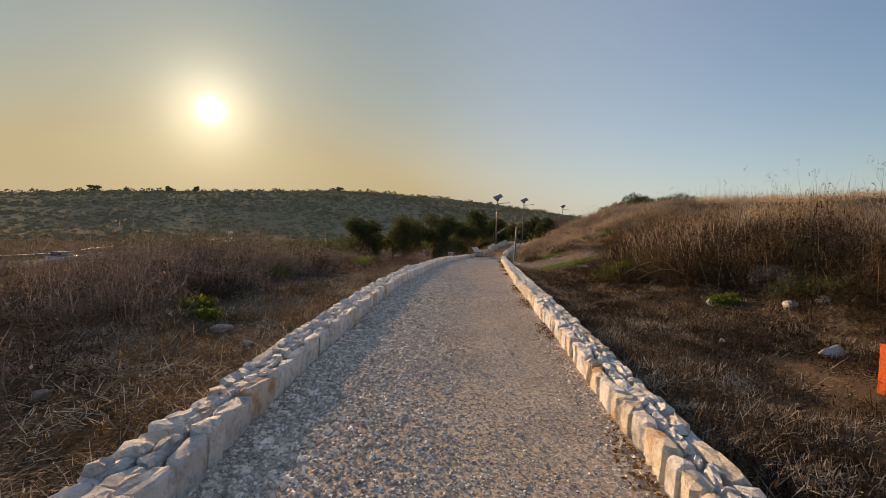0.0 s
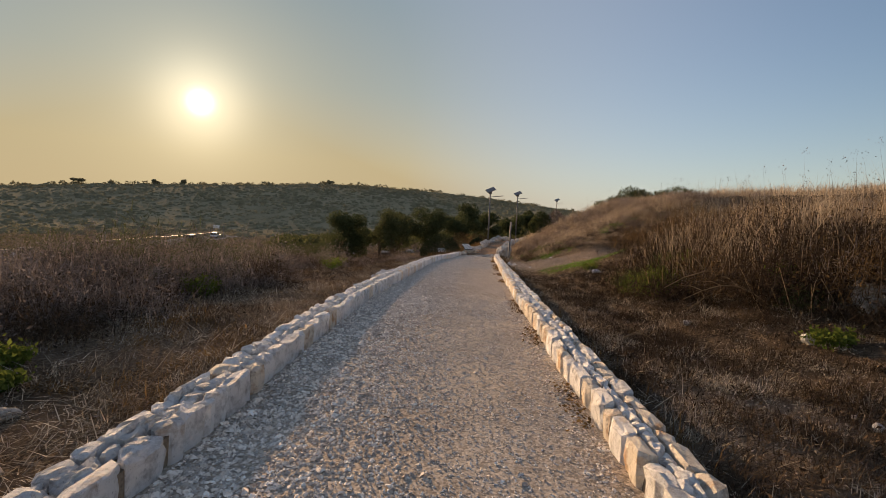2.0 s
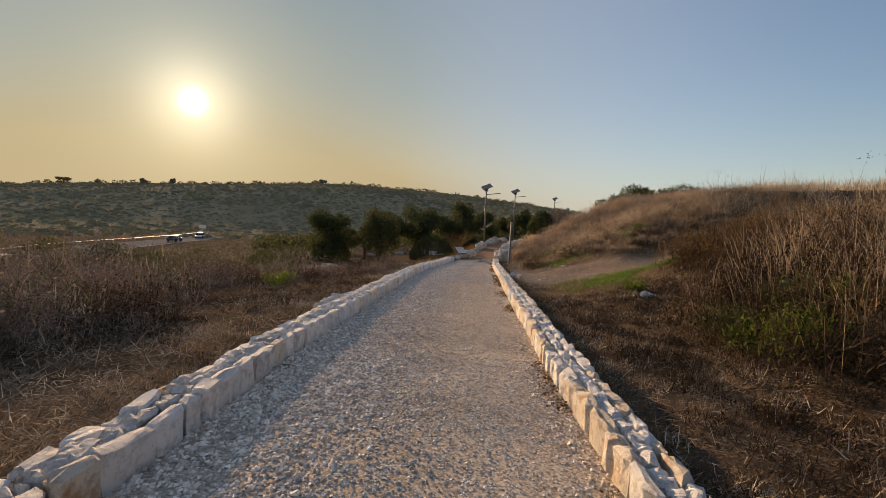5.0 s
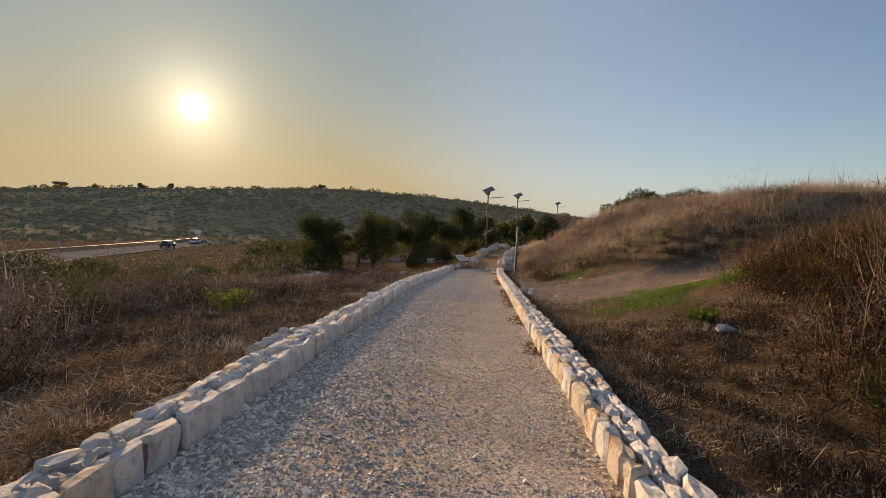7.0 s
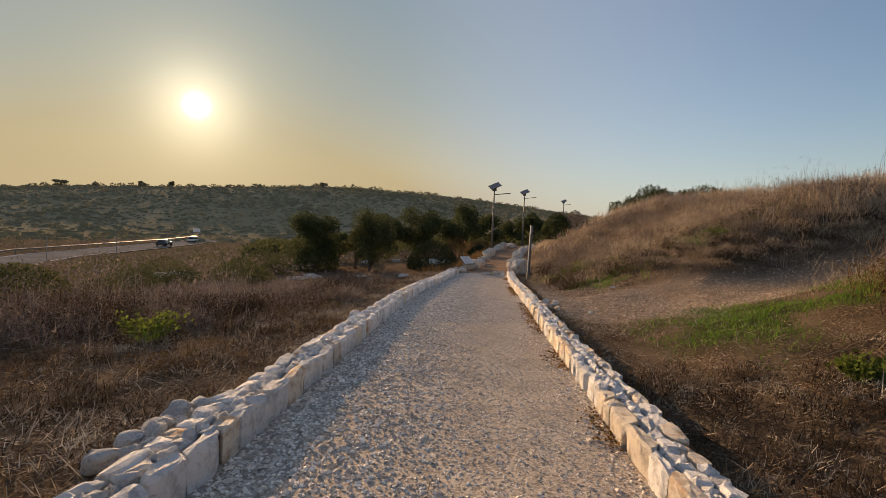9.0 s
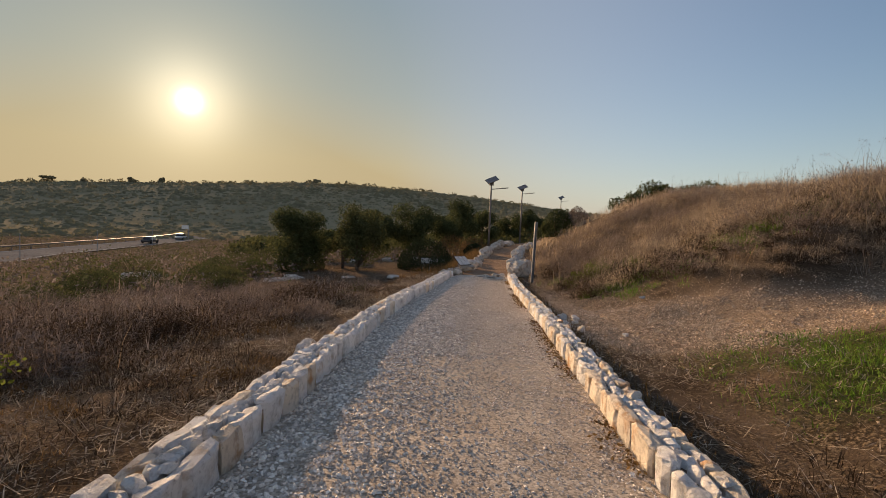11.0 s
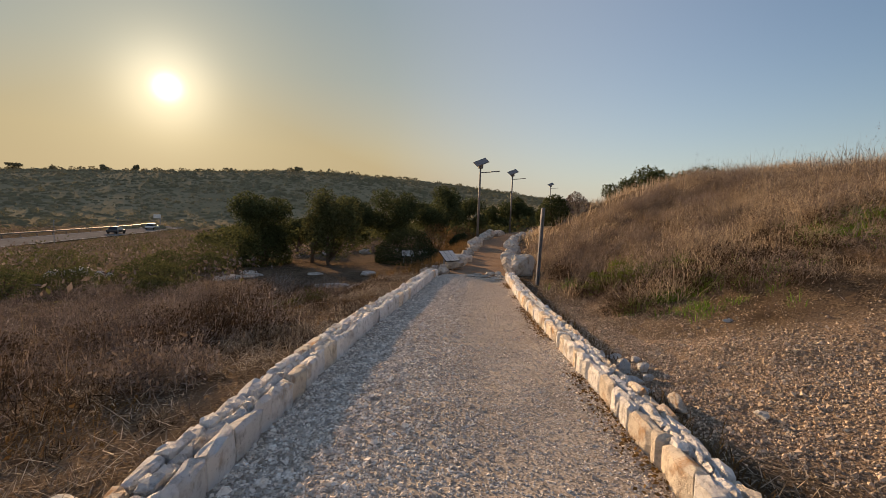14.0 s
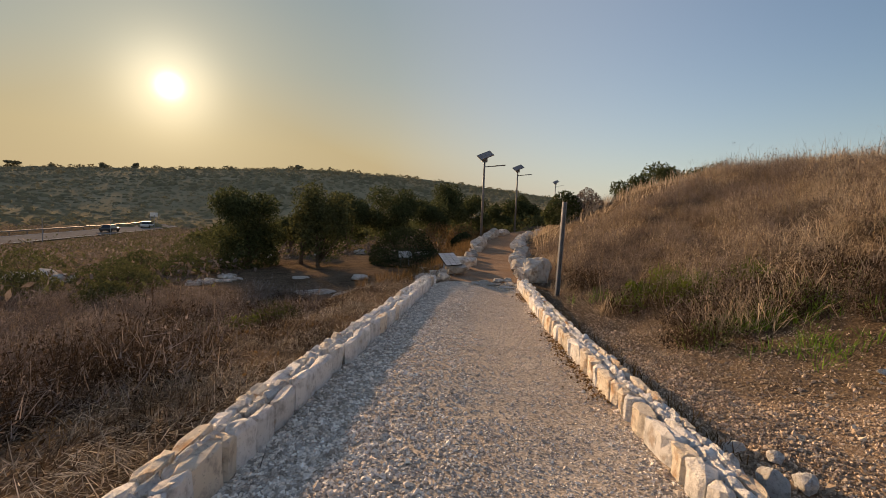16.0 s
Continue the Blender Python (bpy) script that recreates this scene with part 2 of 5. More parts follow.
def ground_material():
    """Dry earth, mown straw, pale stony track, green tufts and haze-paled far scrub, by the zone painted on the
    ground's points.
    """
    m = bpy.data.materials.new("ground")
    m.use_nodes = True
    n, l = m.node_tree.nodes, m.node_tree.links
    bs = n["Principled BSDF"]
    bs.inputs["Roughness"].default_value, bs.inputs["Specular IOR Level"].default_value = 0.95, 0.0
    co = n.new("ShaderNodeTexCoord")

    def noise_ramp(scale, lo, hi, a, b, detail=6):
        t = n.new("ShaderNodeTexNoise")
        t.inputs["Scale"].default_value, t.inputs["Detail"].default_value, t.inputs["Roughness"].default_value = scale, detail, 0.65
        l.new(co.outputs["Object"], t.inputs["Vector"])
        r = n.new("ShaderNodeValToRGB")
        r.color_ramp.elements[0].position, r.color_ramp.elements[1].position = lo, hi
        r.color_ramp.elements[0].color, r.color_ramp.elements[1].color = (*a, 1), (*b, 1)
        l.new(t.outputs["Fac"], r.inputs["Fac"])
        return r.outputs["Color"], t.outputs["Fac"]

    def mix(f, a, b):
        x = n.new("ShaderNodeMix")
        x.data_type = "RGBA"
        l.new(f, x.inputs["Factor"])
        l.new(a, x.inputs["A"])
        l.new(b, x.inputs["B"])
        return x.outputs["Result"]

    dirt, h1 = noise_ramp(1.1, 0.35, 0.65, (0.07, 0.052, 0.037), (0.19, 0.142, 0.10))
    straw, h2 = noise_ramp(34, 0.46, 0.62, (0.06, 0.044, 0.030), (0.36, 0.275, 0.185))
    blot, _ = noise_ramp(3.5, 0.42, 0.62, (0, 0, 0), (1, 1, 1))
    stony, _ = noise_ramp(38, 0.42, 0.62, (0.24, 0.172, 0.118), (0.47, 0.375, 0.285))
    green, _ = noise_ramp(8, 0.35, 0.65, (0.060, 0.070, 0.025), (0.10, 0.12, 0.04))
    # far hillside ground, lightened in its colour for distance haze
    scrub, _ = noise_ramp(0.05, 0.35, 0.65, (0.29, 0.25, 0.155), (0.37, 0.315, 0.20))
    base = mix(blot, dirt, straw)
    at = n.new("ShaderNodeAttribute")
    at.attribute_name = "zone"
    sp = n.new("ShaderNodeSeparateColor")
    l.new(at.outputs["Color"], sp.inputs["Color"])
    base = mix(sp.outputs["Red"], base, stony)
    base = mix(sp.outputs["Green"], base, green)
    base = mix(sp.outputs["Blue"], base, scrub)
    l.new(base, bs.inputs["Base Color"])
    bp = n.new("ShaderNodeBump")
    bp.inputs["Strength"].default_value, bp.inputs["Distance"].default_value = 1.0, 0.06
    l.new(h2, bp.inputs["Height"])
    l.new(bp.outputs["Normal"], bs.inputs["Normal"])
    return m


def path_material(name, a, b, c):
    """Crushed stone trodden into sandy earth."""
    m = material(name, a, b, 1.4, 45, 0.95, 0.7, 0.015, c=c)
    n, l = m.node_tree.nodes, m.node_tree.links
    bs = n["Principled BSDF"]
    co = n.new("ShaderNodeTexCoord")
    v = n.new("ShaderNodeTexVoronoi")
    v.inputs["Scale"].default_value = 62
    l.new(co.outputs["Object"], v.inputs["Vector"])
    bp = n.new("ShaderNodeBump")
    bp.inputs["Strength"].default_value, bp.inputs["Distance"].default_value = 0.25, 0.005
    bp.invert = True
    l.new(v.outputs["Distance"], bp.inputs["Height"])
    hs = n.new("ShaderNodeHueSaturation")
    mr = n.new("ShaderNodeMapRange")
    mr.inputs["To Min"].default_value, mr.inputs["To Max"].default_value = 0.58, 1.42
    sp = n.new("ShaderNodeSeparateColor")
    l.new(v.outputs["Color"], sp.inputs["Color"])
    l.new(sp.outputs["Red"], mr.inputs["Value"])
    l.new(mr.outputs["Result"], hs.inputs["Value"])
    l.new(bs.inputs["Base Color"].links[0].from_socket, hs.inputs["Color"])
    l.new(hs.outputs["Color"], bs.inputs["Base Color"])
    l.new(bp.outputs["Normal"], bs.inputs["Normal"])
    return m


M["ground"] = ground_material()
M["wall_pale"] = stone_material("pale_limestone", (0.90, 0.885, 0.865), (0.50, 0.48, 0.46), (0.62, 0.47, 0.33), 0.0)
M["wall_ochre"] = stone_material("ochre_limestone", (0.84, 0.755, 0.635), (0.47, 0.405, 0.335), (0.58, 0.34, 0.17), 0.09)
M["path"] = path_material("crushed_stone", (0.345, 0.288, 0.23), (0.465, 0.40, 0.325), (0.55, 0.485, 0.41))
M["dirt"] = path_material("trodden_dirt", (0.26, 0.175, 0.118), (0.34, 0.245, 0.17), (0.21, 0.145, 0.10))


# ---- builders ----
def mesh_of(name, verts, faces, mat, smooth=False):
    """A mesh from arrays of points and of faces with one number of corners each."""
    verts, faces = np.asarray(verts, np.float32), np.asarray(faces, np.int32)
    me = bpy.data.meshes.new(name)
    k = faces.shape[1]
    me.vertices.add(len(verts))
    me.vertices.foreach_set("co", verts.ravel())
    me.loops.add(faces.size)
    me.loops.foreach_set("vertex_index", faces.ravel())
    me.polygons.add(len(faces))
    me.polygons.foreach_set("loop_start", np.arange(0, faces.size, k, dtype=np.int32))
    me.polygons.foreach_set("loop_total", np.full(len(faces), k, np.int32))
    me.update(calc_edges=True)
    me.validate()
    me.materials.append(mat)
    me.polygons.foreach_set("use_smooth", np.full(len(me.polygons), smooth))
    return me


def part(name, bm, mat, parent=None, label="", smooth=False):
    """Links a bmesh, or a mesh, as one object under a thing or part."""
    if isinstance(bm, bmesh.types.BMesh):
        me = bpy.data.meshes.new(name)
        bm.to_mesh(me)
        bm.free()
        me.materials.append(mat)
        for p in me.polygons:
            p.use_smooth = smooth
    else:
        me = bm
    ob = new(name, me)
    ob.parent = parent
    if label:
        ob["label"] = label
    return ob


def thing(name, m, label, category, group="", kind=""):
    ob = new(name)
    ob.empty_display_size = 0.1
    ob.matrix_basis = m
    return tagged(ob, label, category, group, kind)


def box(bm, size, at, turn=None, bevel=0.0):
    r = bmesh.ops.create_cube(bm, size=1)
    mat = Matrix.Translation(at) @ (turn or Matrix()) @ Matrix.Diagonal((*size, 1))
    bmesh.ops.transform(bm, matrix=mat, verts=r["verts"])
    if bevel:
        edges = list({e for v in r["verts"] for e in v.link_edges})
        bmesh.ops.bevel(bm, geom=edges, offset=bevel, segments=2, affect="EDGES", profile=0.7)
    return bm


def tube(bm, points, radii, sides=8):
    """A tapered tube along points."""
    rings = []
    for i, p in enumerate(points):
        p = Vector(p)
        d = (Vector(points[min(i + 1, len(points) - 1)]) - Vector(points[max(i - 1, 0)])).normalized()
        a = d.orthogonal().normalized()
        b = d.cross(a)
        rings.append([bm.verts.new(p + radii[i] * (math.cos(6.2832 * k / sides) * a + math.sin(6.2832 * k / sides) * b)) for k in range(sides)])
    for r0, r1 in zip(rings, rings[1:]):
        for k in range(sides):
            bm.faces.new((r0[k], r0[(k + 1) % sides], r1[(k + 1) % sides], r1[k]))
    bm.faces.new(rings[0][::-1])
    bm.faces.new(rings[-1])
    return bm


def vnoise(x, y, seed=0):
    """Smooth value noise of 0 to 1 over arrays."""
    x, y = np.asarray(x, float), np.asarray(y, float)
    xi, yi = np.floor(x), np.floor(y)
    fx, fy = x - xi, y - yi
    fx, fy = fx * fx * (3 - 2 * fx), fy * fy * (3 - 2 * fy)

    def h(a, b):
        s = np.sin(a * 127.1 + b * 311.7 + seed * 74.7) * 43758.5453
        return s - np.floor(s)

    return (h(xi, yi) * (1 - fx) + h(xi + 1, yi) * fx) * (1 - fy) + (h(xi, yi + 1) * (1 - fx) + h(xi + 1, yi + 1) * fx) * fy


def smooth(a, b, v):
    t = np.clip((np.asarray(v, float) - a) / (b - a), 0, 1)
    return t * t * (3 - 2 * t)


# ---- the lie of the land ----
def path_z(y):
    return np.interp(y, (-12, 0, 6, 9, 14, 18.5, 22, 25, 28, 33, 38, 46, 50, 64, 80, 110), (-0.15, 0.0, 0.15, 0.21, 0.19, 0.11, 0.06, -0.01, -0.13, -0.25, -0.17, 0.0, 0.10, 0.35, 0.6, 0.6))


def left_edge(y):
    return np.interp(y, (-12, 0, 2.5, 5, 8, 12, 14.5, 19, 21, 23, 25, 28, 33, 36, 46, 50, 64, 75), (-1.39, -1.39, -1.46, -1.57, -1.63, -1.65, -1.53, -1.41, -1.34, -1.25, -1.08, -0.78, -0.28, 0.85, 2.05, 2.6, 6.6, 13))


def right_edge(y):
    return np.interp(y, (-12, 0, 3, 7, 12, 15, 19, 22, 25, 28, 33, 36, 46, 50, 64, 75), (1.14, 1.14, 1.14, 1.10, 1.08, 1.14, 1.26, 1.38, 1.47, 1.59, 1.90, 2.45, 3.75, 4.4, 8.6, 15))


def side_track(x, y):
    """1 on the stony track that leaves to the right, 0 off it."""
    mid = np.interp(x, (1.6, 3, 4.5, 7, 10, 16, 24), (24.6, 22.9, 22.1, 21.6, 21.9, 23.5, 26))
    half = np.interp(x, (1.6, 3, 6, 12), (2.6, 2.0, 1.3, 1.2))
    return (1 - smooth(half - 0.5, half + 0.5, np.abs(y - mid + 0.7 * (vnoise(x * 0.8, y * 0.8, 5) - 0.5)))) * (x > 1.4)


def ground_z(x, y, rough=True):
    x, y = np.asarray(x, float), np.asarray(y, float)
    p = path_z(y)
    # right-hand bank
    u = x - right_edge(y)
    foot = np.interp(y, (0, 8, 14, 30, 38), (2.3, 2.1, 1.5, 1.4, 0.4))
    v = np.maximum(u - foot, 0)
    near = np.interp(v, (0, 1.4, 4.0, 7.0, 14, 60), (0, 0.45, 1.60, 1.95, 2.3, 6.0))
    far = np.interp(v, (0, 1.4, 4.2, 7.5, 10, 22, 60), (0, 0.52, 1.95, 3.35, 3.8, 4.9, 7.4))
    k = smooth(19, 27, y)
    bank = near * (1 - k) + far * k
    gap = np.exp(-(((y - np.interp(x, (2, 4.5, 10, 20), (23, 22, 21.8, 25))) / 2.2) ** 2))
    bank = bank * (1 - 0.55 * gap)
    bank *= (1 + 0.12 * smooth(33, 40, y)) * (1 - 0.5 * smooth(58, 78, y))
    # ground that falls away to the left
    d = np.maximum(left_edge(y) - 0.45 - x, 0)
    drop = np.interp(y, (-10, 13, 18, 24, 30, 35, 42, 60, 120), (0.0, 0.02, 0.14, 0.58, 1.15, 1.15, 1.25, 1.5, 1.2))
    left = drop * smooth(0.1, np.interp(y, (22, 28, 34, 40), (3.2, 4.6, 4.6, 3.2)), d) + 0.068 * np.clip(d - 6, 0, 60)
    z = p + bank - left
    # the long scrub-covered hill beyond the valley
    r, az = np.hypot(x, y), np.degrees(np.arctan2(x, y))
    el = np.interp(az, (-180, -75, -47, -40, -34, -25.7, -16.5, -13, -5.7, 0.4, 7.9, 13, 30, 80, 180), (0.6, 1.0, 1.95, 2.7, 3.15, 3.75, 4.42, 4.47, 4.2, 3.85, 2.98, 2.35, 1.2, 0.6, 0.6))
    top = 1.5 + 370 * np.tan(np.radians(el)) - 2.0
    w = smooth(150, 375, r)
    e = smooth(-10, 45, x)
    keep = smooth(120 - 50 * e, 240 - 90 * e, r)
    z = z * (1 - keep) + keep * (8.5 * e - 4.5) * (1 - w) + w * keep * top
    z = z - 0.02 * np.maximum(r - 420, 0) * (r < 3000)
    if rough:
        edge = np.maximum(np.maximum(left_edge(y) - 0.5 - x, u - 0.5), 0)
        a = smooth(0, 1.5, edge)
        z = z + a * (0.16 * (vnoise(x * 0.55, y * 0.55, 1) - 0.5) + 0.07 * (vnoise(x * 2.1, y * 2.1, 2) - 0.5))
    return z


def axis(lo, hi, step, far, grow=1.16):
    core = list(np.arange(lo, hi + 1e-6, step))
    s, v = step, hi
    while v < far:
        s *= grow
        v += s
        core.append(v)
    s, v = step, lo
    while v > -far:
        s *= grow
        v -= s
        core.insert(0, v)
    return np.array(core)


gx, gy = axis(-10, 12, 0.2, 1500), axis(-4, 44, 0.2, 1500)
X, Y = np.meshgrid(gx, gy)
Z = ground_z(X, Y)
under = (X > left_edge(Y) - 0.25) & (X < right_edge(Y) + 0.25) & (Y < 75) & (Y > -12)
Z = np.where(under, path_z(Y) - 0.06, Z)
nx, ny = len(gx), len(gy)
idx = np.arange(nx * ny).reshape(ny, nx)
quads = np.stack([idx[:-1, :-1], idx[:-1, 1:], idx[1:, 1:], idx[1:, :-1]], -1).reshape(-1, 4)
gm = mesh_of("ground", np.stack([X, Y, Z], -1).reshape(-1, 3), quads, M["ground"], True)
zone = gm.color_attributes.new("zone", "FLOAT_COLOR", "POINT")
track = side_track(X, Y)
bare = smooth(0.5, 0.75, vnoise(X * 0.35, Y * 0.35, 9)) * (X < -2) * (Y > 37) * (Y < 60) * (X > -9)
pale = 0.6 * np.exp(-(((X - 2.6) / 1.2) ** 2) - (((Y - 26.5) / 2.5) ** 2)) + 0.7 * np.exp(-(((X - 2.7) / 0.8) ** 2) - (((Y - 6.5) / 1.0) ** 2)) + 0.3 * smooth(1.6, 2.2, -X) * (1 - smooth(3.6, 4.8, -X)) * (Y < 38) * smooth(0.3, 0.7, vnoise(X * 0.8, Y * 0.8, 11))
verge = np.exp(-(((Y - 19.1) / 1.2) ** 2)) * smooth(2.6, 3.6, X) * (X < 9) + 0.9 * np.exp(-(((Y - 26.9) / 0.8) ** 2)) * smooth(3.2, 4.2, X) * (X < 11)
verge = np.clip(verge * smooth(0.25, 0.6, vnoise(X * 1.3, Y * 1.3, 4)) * 1.3, 0, 1)
# haze tone by distance, and a little over the left valley
hazy_far = np.maximum(smooth(130, 200, np.hypot(X, Y)), 0.12 * smooth(9, 20, -X) * smooth(12, 26, Y))
rgba = np.stack([np.clip(track + 0.1 * bare + pale, 0, 1), verge, hazy_far, np.ones_like(X)], -1).astype(np.float32)
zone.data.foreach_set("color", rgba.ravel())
tagged(new("ground", gm), "dry brown earth with mown straw and scrubby slopes", "ground", kind="structure")


# ---- the path ----
def strip(name, y0, y1, step, across, mat, lift, inset=0.0):
    ys = np.arange(y0, y1 + 1e-6, step)
    t = np.linspace(0, 1, across)
    a, b = left_edge(ys)[:, None] - inset, right_edge(ys)[:, None] + inset
    x = a + (b - a) * t[None]
    y = np.repeat(ys[:, None], across, 1)
    z = path_z(y) + lift + 0.03 * (vnoise(x * 1.2, y * 1.2, 6) - 0.5) + 0.02 * np.sin(t[None] * math.pi)
    i = np.arange(x.size).reshape(x.shape)
    q = np.stack([i[:-1, :-1], i[:-1, 1:], i[1:, 1:], i[1:, :-1]], -1).reshape(-1, 4)
    return mesh_of(name, np.stack([x, y, z], -1).reshape(-1, 3), q, mat, True)


tagged(new("path", strip("path", -8, 33.4, 0.1, 28, M["path"], 0.0, 0.12)), "pale crushed limestone footpath between low stone walls", "path", kind="structure")
tagged(new("dirt_path", strip("dirt_path", 33.4, 74, 0.25, 12, M["dirt"], -0.012, 0.3)), "trodden reddish-brown earth path lined with boulders", "path", kind="structure")


# ---- stones ----
def stacked(pieces):
    """Points and faces of many pieces as one."""
    vs, fs, off = [], [], 0
    for v, f in pieces:
        vs.append(v)
        fs.append(f + off)
        off += len(v)
    return np.concatenate(vs), np.concatenate(fs)


def scatter_solids(templates, at, size, turns):
    """Many solids joined: templates taken in turn, placed, scaled (n x 3) and turned (yaw, tilt, tilt)."""
    vs, fs, off = [], [], 0
    n = len(at)
    cz, sz = np.cos(turns[:, 0]), np.sin(turns[:, 0])
    cx, sx = np.cos(turns[:, 1]), np.sin(turns[:, 1])
    cy, sy = np.cos(turns[:, 2]), np.sin(turns[:, 2])
    zero, one = np.zeros(n), np.ones(n)
    rz = np.stack([cz, -sz, zero, sz, cz, zero, zero, zero, one], -1).reshape(n, 3, 3)
    rx = np.stack([one, zero, zero, zero, cx, -sx, zero, sx, cx], -1).reshape(n, 3, 3)
    ry = np.stack([cy, zero, sy, zero, one, zero, -sy, zero, cy], -1).reshape(n, 3, 3)
    rot = rz @ rx @ ry
    pick = np.arange(n) % len(templates)
    for k, (tv, tf) in enumerate(templates):
        s = np.where(pick == k)[0]
        if not len(s):
            continue
        p = np.einsum("nij,nvj->nvi", rot[s], tv[None] * size[s][:, None, :]) + at[s][:, None, :]
        vs.append(p.reshape(-1, 3))
        fs.append((tf[None] + (np.arange(len(s)) * len(tv))[:, None, None] + off).reshape(-1, 3))
        off += len(s) * len(tv)
    return np.concatenate(vs), np.concatenate(fs)


WALL_H_LEFT, WALL_H_RIGHT = 0.23, 0.205


def fitted_stone(rnd, corners, z0, z1, gap, rough=0.009):
    """A split stone on a four-cornered footprint: corners knocked off, chipped sides, worn rim, uneven tilted top. Points and triangles."""
    c = np.mean(corners, 0)
    ring = []
    for i in range(4):
        p, a, b = corners[i], corners[i - 1], corners[(i + 1) % 4]
        for q in (a, b):
            ring.append(p + (q - p) * rnd.uniform(0.08, 0.36))
    ring = np.array(ring)
    span = np.maximum(np.ptp(ring, axis=0), 0.03)
    ring = c + (ring - c) * (1 - gap / span)
    tx, ty = rnd.uniform(-0.10, 0.10), rnd.uniform(-0.07, 0.07)
    lift = (ring[:, 0] - c[0]) * tx + (ring[:, 1] - c[1]) * ty
    wear = np.array([rnd.uniform(0.006, 0.034) for _ in range(8)])
    jit = np.array([[rnd.uniform(-rough, rough) for _ in range(3)] for _ in range(32)])
    jit[:, 2] *= 1.3
    foot = c + (ring - c) * rnd.uniform(0.90, 1.0) + (rnd.uniform(-0.012, 0.012), rnd.uniform(-0.03, 0.03))
    low = np.column_stack([foot, np.full(8, z0)])
    waist = np.column_stack([c + (ring - c) * rnd.uniform(0.93, 1.06), np.full(8, z0 * 0.45 + z1 * 0.55)])
    mid = np.column_stack([c + (ring - c) * rnd.uniform(0.97, 1.03), z1 - wear + lift])
    high = np.column_stack([c + (ring - c) * (1 - 2.2 * np.minimum(wear, 0.035)[:, None] / span), z1 + lift])
    v = np.concatenate([low, waist, mid, high]) + jit
    v = np.concatenate([v, [[*c, z1 + rnd.uniform(-0.006, 0.016)]]])
    f = []
    for i in range(8):
        j = (i + 1) % 8
        for k in (0, 8, 16):
            f += [(k + i, k + j, k + 8 + j), (k + i, k + 8 + j, k + 8 + i)]
        f.append((24 + i, 24 + j, 32))
    return v, np.array(f)


def border_wall(side, label, y0, y1, seed):
    """Low dry-laid wall: squared face stones, a backing row, and small flat stones fitted between, on an earth core."""
    rnd = random.Random(seed)
    edge = left_edge if side < 0 else right_edge
    top = thing("border_wall", pose(0, 0, 0), label, "low wall", "low walls along the path")
    depth, tall = (0.39, WALL_H_LEFT) if side < 0 else (0.37, WALL_H_RIGHT)
    ys = np.arange(y0, y1 + 1e-6, 0.5)
    bm = bmesh.new()
    rows = []
    for yy, ee in zip(ys, edge(ys)):
        zz = float(path_z(yy))
        rows.append([bm.verts.new((ee + side * a, yy, zz + h)) for a, h in ((0.05, -0.08), (0.05, tall * 0.76), (depth * 0.84 - 0.05, tall * 0.70), (depth * 0.84 - 0.05, -0.25))])
    for a, b in zip(rows, rows[1:]):
        for k in range(3):
            f = (a[k], b[k], b[k + 1], a[k + 1])
            bm.faces.new(f if side > 0 else f[::-1])
    part("core", bm, M["core"], top, "dark earth and small rubble packing")

    def seam(k, y):
        """Where the joint between two rows runs, measured into the wall."""
        at = (0.0, 0.135, 0.245, depth)[k] * float(np.interp(y, (17, 20), (1, 0.84)))
        wob = (0.035, 0.075, 0.06, 0.05)[k]
        return at + wob * (float(vnoise(y * 2.6, 3.7 * k, seed)) - 0.5)

    def laid(k, lmin, lmax, z0, hlo, hhi, gap):
        """The stones of one row, one after the other: points round their middle, triangles, and the middle."""
        y, slant = y0, 0.0
        while y < y1:
            ln = rnd.uniform(lmin, lmax) * (0.75 if rnd.random() < 0.25 else 1.0)
            nxt = rnd.uniform(-0.05, 0.05)
            pts = []
            for kk, yy in ((k, y - slant), (k + 1, y + slant), (k + 1, y + ln + nxt), (k, y + ln - nxt)):
                pts.append((float(edge(yy)) + side * seam(kk, yy), yy))
            pts = np.array(pts if side > 0 else pts[::-1])
            yc = y + ln / 2
            v, f = fitted_stone(rnd, pts, z0, tall * rnd.uniform(hlo, hhi), gap)
            v[:, 2] += float(path_z(yc))
            mid = v.mean(0)
            yield v - mid, f, mid
            y, slant = y + ln, nxt

    for k, lmin, lmax, z0, hlo, hhi in ((0, 0.17, 0.44, -0.06, 0.92, 1.07), (2, 0.14, 0.36, -0.20, 0.88, 1.02)):
        for v, f, mid in laid(k, lmin, lmax, z0, hlo, hhi, 0.013):
            mat = M["wall_ochre"] if rnd.random() < (0.16 if side < 0 else 0.55) else M["wall_pale"]
            ob = part("stone", mesh_of("stone", v, f, mat), None, top)
            ob.matrix_basis = Matrix.Translation(mid)
    small = [(v + mid, f) for v, f, mid in laid(1, 0.07, 0.22, 0.09, 0.90, 1.04, 0.015)]
    # slips of stone wedged into the joints
    for i in range(int((y1 - y0) * 3)):
        yy, a, r = rnd.uniform(y0, y1), rnd.uniform(0.1, depth - 0.06), rnd.uniform(0.025, 0.055)
        cx = float(edge(yy)) + side * a
        q = np.array([(cx - r, yy - 1.5 * r), (cx + r, yy - 1.3 * r), (cx + 0.8 * r, yy + 1.4 * r), (cx - r, yy + 1.2 * r)])
        v, f = fitted_stone(rnd, q, tall * 0.8, tall * rnd.uniform(0.98, 1.06), 0.004)
        v[:, 2] += float(path_z(yy))
        small.append((v, f))
    tagged(part("infill", mesh_of("infill", *stacked(small), M["wall_pale"]), None, top, "small flat bedding stones"), kind="stuff")
